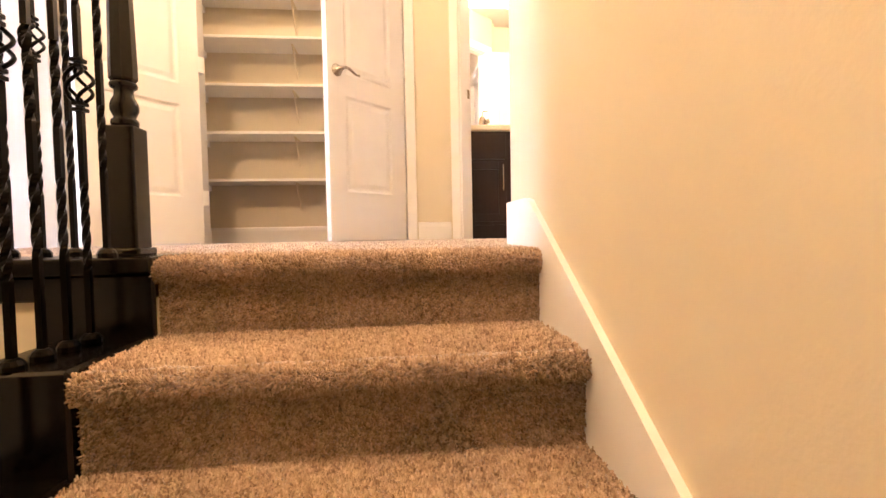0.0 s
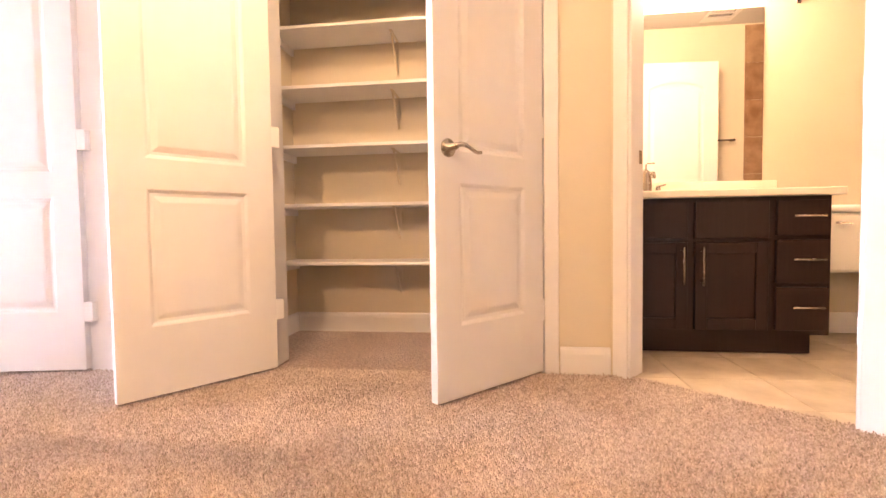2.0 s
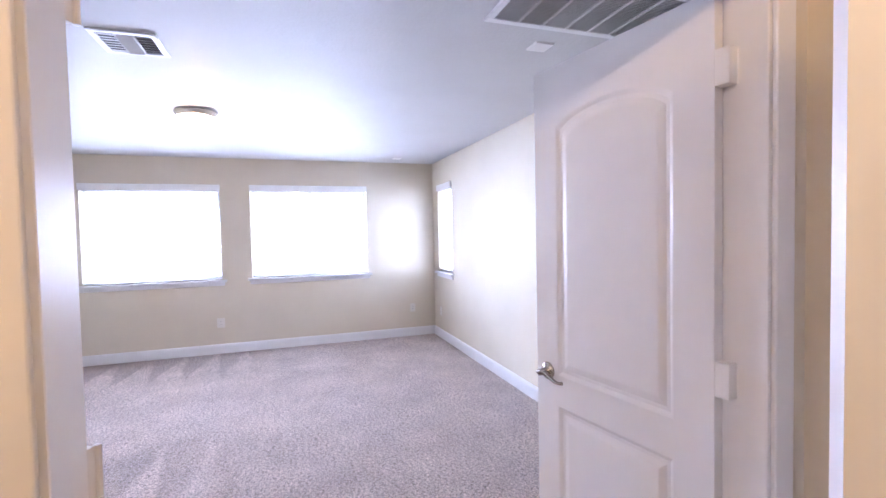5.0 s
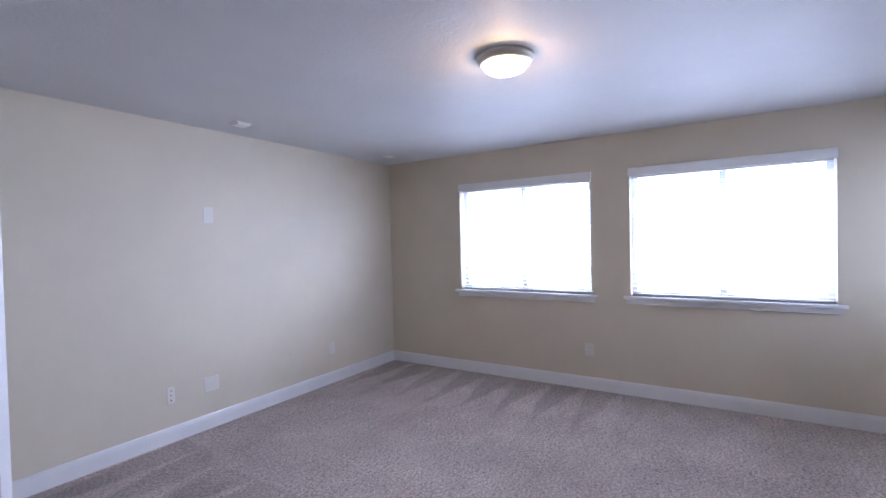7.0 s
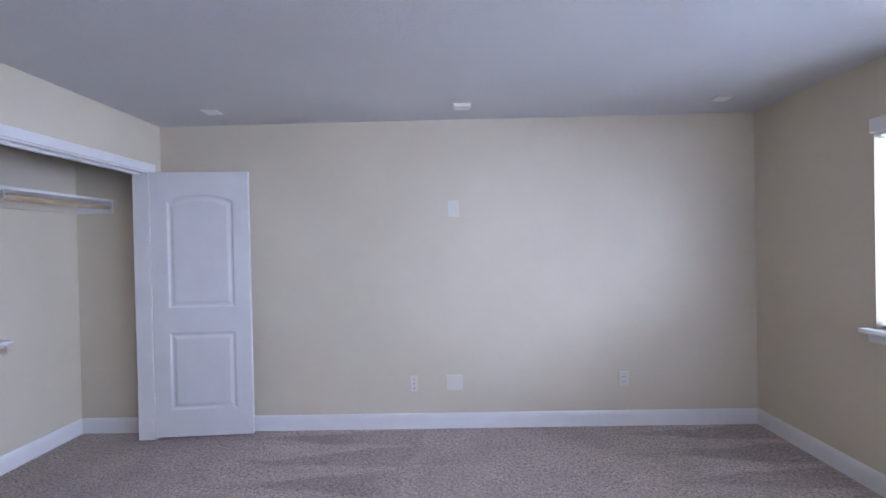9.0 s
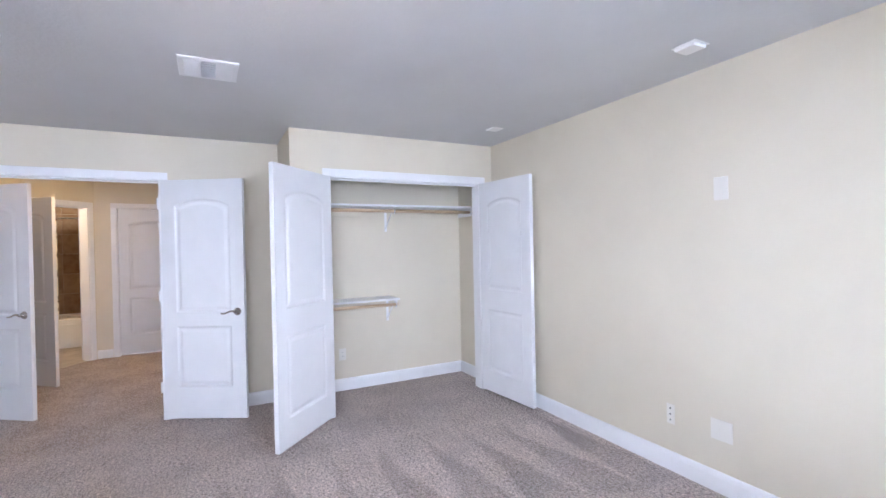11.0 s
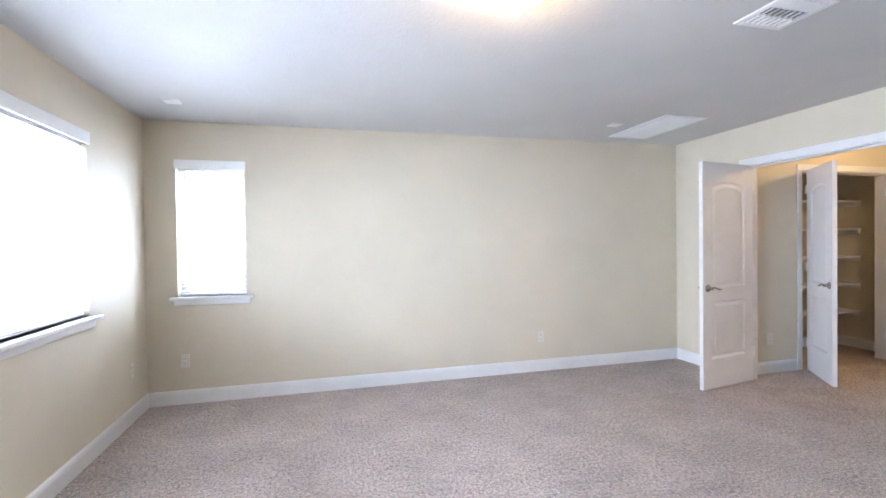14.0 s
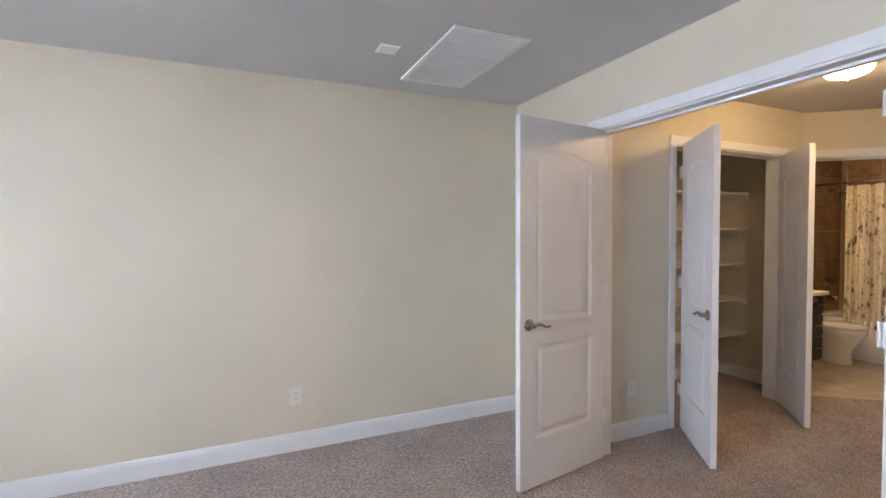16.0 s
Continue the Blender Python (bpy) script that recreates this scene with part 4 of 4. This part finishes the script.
# ---- bathroom ----
def vanity():
    x0, x1, y0, y1, top = 2.515, 3.47, 0.29, YBN - 0.002, 0.775
    ob = thing("vanity_cabinet", "espresso wood vanity with two doors and three drawers", "vanity cabinet", pose(0, 0, 0))
    part("body", boxes((x0, y0 + 0.021, 0.10, x1, y1, top)), M_ESPRESSO, ob)
    part("toe_kick", boxes((x0 + 0.002, y0 + 0.06, 0.0, x1 - 0.06, y1 - 0.01, 0.10)), M_ESPRESSO, ob)
    xa, xb = 2.835, 3.205

    def front(a, b, z0, z1, name, shaker):
        if not shaker:
            return part(name, soft_box(a, y0, z0, b, y0 + 0.02, z1, 0.002), M_ESPRESSO, ob)
        s = 0.055
        leaf = part(name, boxes((a + s, y0 + 0.010, z0 + s, b - s, y0 + 0.0195, z1 - s)), M_ESPRESSO, ob)
        for xl, xr in ((a, a + s), (b - s, b)):
            part("stile", soft_box(xl, y0, z0, xr, y0 + 0.02, z1, 0.0015), M_ESPRESSO, leaf)
        for zl, zh in ((z0, z0 + s), (z1 - s, z1)):
            part("rail", soft_box(a + s, y0, zl, b - s, y0 + 0.02, zh, 0.0015), M_ESPRESSO, leaf)
        return leaf

    def pull(parent, p, q):
        d = (Vector(q) - Vector(p)).normalized() * 0.02
        bm = tube([p, q], 0.0055, 10)
        for e in (Vector(p) + d, Vector(q) - d):
            tube([e, e + Vector((0, 0.03, 0))], 0.0045, 8, bm)
        part("handle", bm, M_NICKEL, parent, "satin nickel bar pull", True)

    front(x0 + 0.015, xa - 0.018, 0.575, 0.755, "panel", False), front(xa + 0.018, xb - 0.018, 0.575, 0.755, "panel", False)
    d1 = front(x0 + 0.015, xa - 0.018, 0.125, 0.555, "door", True)
    pull(d1, (xa - 0.045, y0 - 0.03, 0.345), (xa - 0.045, y0 - 0.03, 0.535))
    d2 = front(xa + 0.018, xb - 0.018, 0.125, 0.555, "door", True)
    pull(d2, (xa + 0.045, y0 - 0.03, 0.345), (xa + 0.045, y0 - 0.03, 0.535))
    for z0, z1 in ((0.585, 0.755), (0.355, 0.565), (0.125, 0.335)):
        d = front(xb + 0.018, x1 - 0.012, z0, z1, "drawer", False)
        zz = z0 + (z1 - z0) * 0.55
        pull(d, (xb + 0.075, y0 - 0.03, zz), (x1 - 0.05, y0 - 0.03, zz))
    return ob


vanity()
counter = thing("countertop", "cream cultured marble vanity top with backsplash", "countertop", pose(0, 0, 0))
part("slab", soft_box(2.513, 0.262, 0.776, 3.51, YBN - 0.002, 0.812, 0.006, 2), M_COUNTER, counter)
part("backsplash", soft_box(2.513, YBN - 0.02, 0.8125, 3.51, YBN - 0.0025, 0.90, 0.004), M_COUNTER, counter)
basin = lathe([(0.205, 0.001), (0.19, 0.004), (0.17, -0.001), (0.16, 0.0005), (0.001, 0.0008)], 32)
part("basin", basin, M_CERAMIC, counter, "moulded oval basin", True).matrix_basis = pose(2.86, 0.52, 0.8135) @ Matrix.Diagonal((1.15, 0.85, 1, 1))

fau = thing("faucet", "satin nickel two-handle basin faucet", "faucet", pose(2.76, 0.71, 0.8125))
part("base", soft_box(-0.075, -0.025, 0, 0.075, 0.025, 0.012, 0.005, 2), M_NICKEL, fau)
part("spout", tube([(0, 0, 0.012), (0, 0, 0.10), (0, -0.03, 0.13), (0, -0.08, 0.125), (0, -0.10, 0.10)], [0.014, 0.013, 0.012, 0.011, 0.010], 12), M_NICKEL, fau, "", True)
for x in (-0.052, 0.052):
    h = part("handle", lathe([(0.001, 0.012), (0.018, 0.012), (0.014, 0.04), (0.010, 0.06), (0.001, 0.062)], 14), M_NICKEL, fau, "", True)
    h.location = (x, 0, 0)
    part("lever", tube([(0, 0, 0.055), (x * 0.8, -0.01, 0.066)], [0.006, 0.004], 8), M_NICKEL, h)
soap = thing("soap_dispenser", "slim nickel soap pump bottle on the vanity top", "soap dispenser", pose(2.70, 0.56, 0.8125))
part("bottle", lathe([(0.001, 0), (0.030, 0.0), (0.031, 0.01), (0.028, 0.10), (0.020, 0.125), (0.012, 0.135), (0.001, 0.136)], 20), M_NICKEL, soap, "", True)
part("pump", tube([(0, 0, 0.135), (0, 0, 0.165), (0.005, -0.01, 0.17), (0.04, -0.02, 0.168)], 0.005, 8), M_NICKEL, soap, "", True)

structure("mirror_1", boxes((2.60, YBN - 0.006, 0.902, 3.435, YBN - 0.001, 1.905)), M_MIRROR, "large frameless wall mirror above the vanity", "mirror")
bar = thing("vanity_light", "lit three-shade vanity light bar above the mirror", "wall light", pose(3.0, YBN, 2.06))
part("backplate", soft_box(-0.33, -0.025, -0.05, 0.33, -0.001, 0.05, 0.006, 2), M_NICKEL, bar)
for i in (-1, 0, 1):
    sh = part("shade", lathe([(0.05, -0.075), (0.058, -0.05), (0.058, 0.05), (0.042, 0.075), (0.02, 0.08), (0.001, 0.081)], 20), M_LAMP, bar, "lit frosted glass shade", True)
    sh.location = (0.22 * i, -0.12, 0)
    sh.visible_shadow = False
    part("arm", tube([(0.22 * i, -0.024, 0.0), (0.22 * i, -0.062, 0.0)], 0.012, 8), M_NICKEL, bar)
hook = thing("robe_hook", "small nickel robe hook on the bathroom wall", "hook", pose(3.62, YBN, 1.93))
part("plate", soft_box(-0.012, -0.006, -0.02, 0.012, -0.0005, 0.02, 0.002), M_NICKEL, hook)
part("peg", tube([(0, -0.005, 0), (0, -0.035, -0.004), (0, -0.045, 0.012)], 0.005, 8), M_NICKEL, hook)


def toilet(x, y):
    """Tank against the north wall, bowl to the south."""
    ob = thing("toilet", "white ceramic toilet with closed lid", "toilet", pose(x, y, 0))
    part("tank", soft_box(-0.225, -0.215, 0.37, 0.225, -0.012, 0.70, 0.025, 3), M_CERAMIC, ob, "", True)
    part("tank_lid", soft_box(-0.24, -0.23, 0.701, 0.24, -0.006, 0.74, 0.012, 2), M_CERAMIC, ob, "", True)
    bowl = lathe([(0.10, 0.0), (0.115, 0.01), (0.105, 0.08), (0.11, 0.16), (0.16, 0.27), (0.19, 0.34), (0.195, 0.385), (0.18, 0.395), (0.001, 0.395)], 32)
    for v in bowl.verts:
        v.co.y *= 1.42 if v.co.y < 0 else 1.0
    part("bowl", bowl, M_CERAMIC, ob, "", True).location = (0, -0.45, 0)
    lid = lathe([(0.001, 0.397), (0.196, 0.397), (0.20, 0.407), (0.198, 0.424), (0.185, 0.432), (0.001, 0.437)], 32)
    for v in lid.verts:
        v.co.y *= 1.42 if v.co.y < 0 else 0.95
    part("seat_lid", lid, M_CERAMIC, ob, "closed white seat and lid", True).location = (0, -0.45, 0)
    part("flush_lever", tube([(-0.19, -0.218, 0.645), (-0.19, -0.235, 0.645), (-0.13, -0.238, 0.640)], 0.006, 8), M_NICKEL, ob)
    part("supply_hose", tube([(-0.30, -0.03, 0.18), (-0.31, -0.06, 0.18), (-0.26, -0.10, 0.22), (-0.28, -0.12, 0.32), (-0.20, -0.10, 0.372)], 0.008, 8), M_BLACKRUBBER, ob, "dark braided water hose", True)
    return ob


toilet(3.89, YBN)
tp = thing("paper_holder", "black wire paper holder on the vanity side", "paper holder", pose(3.471, 0.42, 0.64))
part("wire", tube([(0.0, 0, 0.05), (0.035, 0, 0.055), (0.05, 0, 0.03), (0.05, 0, -0.03), (0.035, 0, -0.055), (0.0, 0, -0.05)], 0.006, 8), M_BLACKRUBBER, tp, "", True)

TX = 4.24
tub = thing("bathtub", "white alcove bathtub behind the shower curtain", "bathtub", pose(0, 0, 0))
bm = bmesh.new()
ring = lambda d, z: [bm.verts.new(c) for c in ((TX + d, -0.698 + d, z), (XBE - 0.002 - d, -0.698 + d, z), (XBE - 0.002 - d, YBN - 0.002 - d, z), (TX + d, YBN - 0.002 - d, z))]
loops = [ring(0, 0), ring(0, 0.43), ring(0.008, 0.44), ring(0.07, 0.44), ring(0.09, 0.42), ring(0.15, 0.10)]
for a, b in zip(loops, loops[1:]):
    for i in range(4):
        bm.faces.new((a[i], a[(i + 1) % 4], b[(i + 1) % 4], b[i]))
bm.faces.new(loops[-1])
part("shell", bm, M_CERAMIC, tub)
part("apron_panel", soft_box(TX - 0.012, -0.60, 0.05, TX - 0.001, YBN - 0.10, 0.36, 0.005), M_CERAMIC, tub)

rod = thing("curtain_rod", "nickel shower curtain rod", "curtain rod", pose(TX + 0.03, 0, 1.98))
part("bar", tube([(0, -0.698, 0), (0, YBN - 0.002, 0)], 0.0125, 12), M_NICKEL, rod, "", True)
for y in (-0.698, YBN - 0.012):
    part("flange", tube([(0, y, 0), (0, y + 0.01, 0)], 0.03, 16), M_NICKEL, rod)
cur = thing("shower_curtain", "patterned tan and brown shower curtain drawn aside", "curtain", pose(TX + 0.03, 0, 0))
bm = bmesh.new()
n, rows = 90, 6
grid = []
for j in range(rows + 1):
    z = 0.28 + (1.94 - 0.28) * j / rows
    line = []
    for i in range(n + 1):
        u = i / n
        y = 0.05 + 0.42 * u
        line.append(bm.verts.new((-0.035 + 0.032 * math.sin(u * 50) * (0.8 + 0.3 * math.sin(u * 17)) + 0.008 * math.sin(z * 5 + u * 9), y, z)))
    grid.append(line)
for a, b in zip(grid, grid[1:]):
    for i in range(n):
        bm.faces.new((a[i], a[i + 1], b[i + 1], b[i]))
part("cloth", bm, M_CURTAIN, cur, "", True)
for i in range(11):
    part("ring", tube([(0.016 * math.cos(a), 0.06 + 0.04 * i, 1.972 + 0.024 * math.sin(a)) for a in [2 * math.pi * k / 12 for k in range(13)]], 0.002, 5), M_NICKEL, cur)

sho = thing("shower_fixture", "nickel shower head on the tiled wall", "shower head", pose(4.62, YBN - 0.014, 1.93))
part("arm", tube([(0, 0, 0), (0, -0.07, 0.01), (0, -0.14, -0.03)], 0.009, 10), M_NICKEL, sho, "", True)
hd = part("rose", lathe([(0.012, 0.03), (0.02, 0.02), (0.045, 0.0), (0.045, -0.008), (0.001, -0.009)], 20), M_NICKEL, sho, "", True)
hd.matrix_basis = pose(0, -0.15, -0.045, -35, 0, 0)
tap = thing("tub_faucet", "nickel tub valve and spout on the tiled wall", "faucet", pose(4.62, YBN - 0.014, 0.62))
part("valve", lathe([(0.001, 0), (0.075, 0), (0.075, 0.006), (0.03, 0.012), (0.028, 0.05), (0.001, 0.05)], 24), M_NICKEL, tap, "", True).matrix_basis = pose(0, 0, 0.16, 90, 0, 0)
part("spout", tube([(0, 0, 0), (0, -0.10, 0), (0, -0.13, -0.02)], [0.025, 0.024, 0.02], 12), M_NICKEL, tap, "", True)
part("lever", tube([(0, -0.045, 0.16), (0.06, -0.055, 0.15)], 0.006, 8), M_NICKEL, tap)
tow = thing("towel_bar", "nickel towel bar on the bathroom wall", "towel bar", pose(3.70, -0.70, 1.40))
part("bar", tube([(-0.28, 0.06, 0), (0.28, 0.06, 0)], 0.008, 10), M_NICKEL, tow, "", True)
for x in (-0.27, 0.27):
    part("post", tube([(x, 0.001, 0), (x, 0.068, 0)], 0.012, 10), M_NICKEL, tow)
ex = thing("exhaust_vent", "white bathroom ceiling exhaust grille", "vent", pose(3.55, 0.10, ZC))
part("frame", soft_box(-0.14, -0.14, -0.02, 0.14, 0.14, -0.001, 0.006), M_GRILLE, ex)
for i in range(7):
    part("slat", boxes((-0.11, -0.105 + 0.032 * i, -0.024, 0.11, -0.093 + 0.032 * i, -0.0205)), M_GRILLE, ex)


# ---- tiles ----
def floor_tiles():
    side, gap = 0.33, 0.004
    ground = bpy.data.objects["floor_bathroom"]
    me = made("tile", soft_box(0, 0, 0, side - gap, side - gap, 0.0075, 0.0015), M_TILE)
    for i in range(6):
        for j in range(5):
            x, y = 2.32 + i * side, -0.73 + j * side
            if x + side > TX + 0.3 or y + side > YBN + 0.2:
                continue
            ob = new("tile", me)
            ob.parent = ground
            ob.location = (x, y, -0.0118)


def wall_tiles(wall, origin, along, normal, length, z0, z1):
    side, gap = 0.33, 0.003
    owner = bpy.data.objects[wall]
    bm = soft_box(0, 0, 0, side - gap, 0.008, side - gap, 0.001)
    me = made("tile", bm, M_WTILE)
    m = Matrix.Identity(4)
    m.col[0].xyz, m.col[1].xyz, m.col[3].xyz = along, normal, origin
    for i in range(int(length / side + 0.5)):
        for j in range(int((z1 - z0) / side)):
            ob = new("tile", me)
            ob.parent = owner
            ob.matrix_basis = m @ Matrix.Translation((i * side, 0.001, z0 + j * side))


floor_tiles()
wall_tiles("wall_bathroom_north", (TX + 0.01, YBN, 0), (1, 0, 0), (0, -1, 0), 0.80, 0.442, 2.43)
wall_tiles("wall_bathroom_east", (XBE, YBN - 0.01, 0), (0, -1, 0), (-1, 0, 0), 1.5, 0.442, 2.43)
wall_tiles("wall_bathroom_south", (TX - 0.16, -0.70, 0), (1, 0, 0), (0, 1, 0), 0.99, 0.442, 2.43)


# ---- carpet pile on the stair and the landing edge ----
def pile(name, patches, density, seed, label, tones):
    """Small leaning yarn tufts on flat patches: (origin, u, v, normal)."""
    rng = np.random.default_rng(seed)
    verts, faces = [], []
    base = 0
    for o, u, v, n, *keep in patches:
        o, u, v, n = (np.array(a, float) for a in (o, u, v, n))
        count = int(np.linalg.norm(u) * np.linalg.norm(v) * density)
        a, b = rng.random((count, 1)), rng.random((count, 1))
        p = o + a * u + b * v
        if keep:
            p = p[keep[0](p)]
            count = len(p)
        lean = rng.normal(0, 0.0026, (count, 3))
        tip = p + n * rng.uniform(0.0035, 0.0075, (count, 1)) + lean
        ang = rng.uniform(0, 2 * np.pi, (count, 1))
        uu, vv = u / np.linalg.norm(u), v / np.linalg.norm(v)
        w = 0.0027
        ring = [p - n * 0.001 + w * (np.cos(ang + k * 2.094) * uu + np.sin(ang + k * 2.094) * vv) for k in range(3)]
        cap = [tip + 0.75 * w * (np.cos(ang + k * 2.094) * uu + np.sin(ang + k * 2.094) * vv) for k in range(3)]
        verts.append(np.stack(ring + cap, 1).reshape(-1, 3))
        idx = base + 6 * np.arange(count)[:, None]
        for k in range(3):
            q = (k + 1) % 3
            faces.append(np.concatenate((idx + k, idx + q, idx + 3 + q, idx + 3 + k), 1))
        faces.append(np.concatenate((idx + 3, idx + 4, idx + 5, idx + 5), 1))
        base += 6 * count
    vv = np.concatenate(verts)
    quads = np.concatenate([f for f in faces if not (f[:, 2] == f[:, 3]).all()])
    tris = np.concatenate([f[:, :3] for f in faces if (f[:, 2] == f[:, 3]).all()])
    me = bpy.data.meshes.new(name)
    me.vertices.add(len(vv))
    me.vertices.foreach_set("co", vv.ravel())
    loops = np.concatenate((quads.ravel(), tris.ravel()))
    me.loops.add(len(loops))
    me.loops.foreach_set("vertex_index", loops.astype(np.int32))
    me.polygons.add(len(quads) + len(tris))
    starts = np.concatenate((np.arange(len(quads)) * 4, len(quads) * 4 + np.arange(len(tris)) * 3))
    me.polygons.foreach_set("loop_start", starts.astype(np.int32))
    me.update(calc_edges=True)
    me.validate()
    mat, t, b = shader(name + "_yarn", (0.3, 0.26, 0.23), 0.95)
    isl = t.nodes.new("ShaderNodeNewGeometry").outputs["Random Per Island"]
    f = math2(t, "ADD", math2(t, "MULTIPLY", noise_tex(t, coords(t), 60.0, 2.0, 0.7), 0.75), math2(t, "MULTIPLY_ADD", noise_tex(t, coords(t), 2.6, 3.0), 0.35, math2(t, "MULTIPLY", isl, 0.3)))
    f = math2(t, "SUBTRACT", f, 0.15)
    t.links.new(ramp(t, f, tuple(zip((0.28, 0.52, 0.78), tones))), b.inputs["Base Color"])
    b.inputs["Specular IOR Level"].default_value = 0.1
    me.materials.append(mat)
    ob = new(name, me)
    return tagged(ob, label, "carpet", "", "stuff")


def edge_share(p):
    """Where darker stair tufts (positive) give way to lighter landing tufts; shade put into one carpet's tones."""
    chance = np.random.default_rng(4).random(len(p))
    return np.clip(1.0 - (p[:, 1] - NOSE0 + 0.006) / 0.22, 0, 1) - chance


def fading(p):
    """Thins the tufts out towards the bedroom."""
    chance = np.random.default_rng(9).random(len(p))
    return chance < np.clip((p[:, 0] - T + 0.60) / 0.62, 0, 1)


patches = []
for k in range(0, 4):
    top, front = -RISE * k, NOSE0 - RUN * k
    if k:
        patches.append(((X0, front + 0.02, top), (X1 - X0, 0, 0), (0, RUN - 0.02, 0), (0, 0, 1)))
    patches.append(((X0, front, top - RISE), (X1 - X0, 0, 0), (0, 0, RISE - 0.055), (0, -1, 0)))
    for i in range(6):
        a0, a1 = radians(90 + 30 * i), radians(120 + 30 * i)
        am = (a0 + a1) / 2
        p = (X0, front - 0.006 + 0.026 * math.cos(a0), top - 0.026 + 0.026 * math.sin(a0))
        q = (0, 0.026 * (math.cos(a1) - math.cos(a0)), 0.026 * (math.sin(a1) - math.sin(a0)))
        patches.append((p, (X1 - X0, 0, 0), q, (0, math.cos(am), math.sin(am))))
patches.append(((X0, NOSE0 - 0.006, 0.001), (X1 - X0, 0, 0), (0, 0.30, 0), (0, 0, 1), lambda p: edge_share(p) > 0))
# tones carry the stair's shade and lamp warmth, not another yarn
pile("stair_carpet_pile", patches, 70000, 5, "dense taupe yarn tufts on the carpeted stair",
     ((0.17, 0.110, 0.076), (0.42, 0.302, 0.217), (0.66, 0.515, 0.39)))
# lighter copy of the same yarn, brighter lighting put into the tones
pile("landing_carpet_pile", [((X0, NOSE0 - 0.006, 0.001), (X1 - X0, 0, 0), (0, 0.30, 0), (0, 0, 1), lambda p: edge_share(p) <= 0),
                             ((T + 0.02, -1.595, 0), (1.30, 0, 0), (0, 0.10, 0), (0, 0, 1)),
                             ((T - 0.60, -1.57, 0), (0.62, 0, 0), (0, 1.37, 0), (0, 0, 1), fading),
                             ((T + 0.02, -1.49, 0), (2.25, 0, 0), (0, 0.70, 0), (0, 0, 1)),
                             ((T + 0.02, -0.79, 0), (2.25, 0, 0), (0, 0.70, 0), (0, 0, 1)),
                             ((2.37, -1.43, 0), (0.68, 0, 0), (0, 1.36, 0), (0, 0, 1), lambda p: (p[:, 1] - P0[1]) * cp - (p[:, 0] - P0[0]) * sp < 0.025)], 42000, 6, "dense taupe yarn tufts of the landing carpet",
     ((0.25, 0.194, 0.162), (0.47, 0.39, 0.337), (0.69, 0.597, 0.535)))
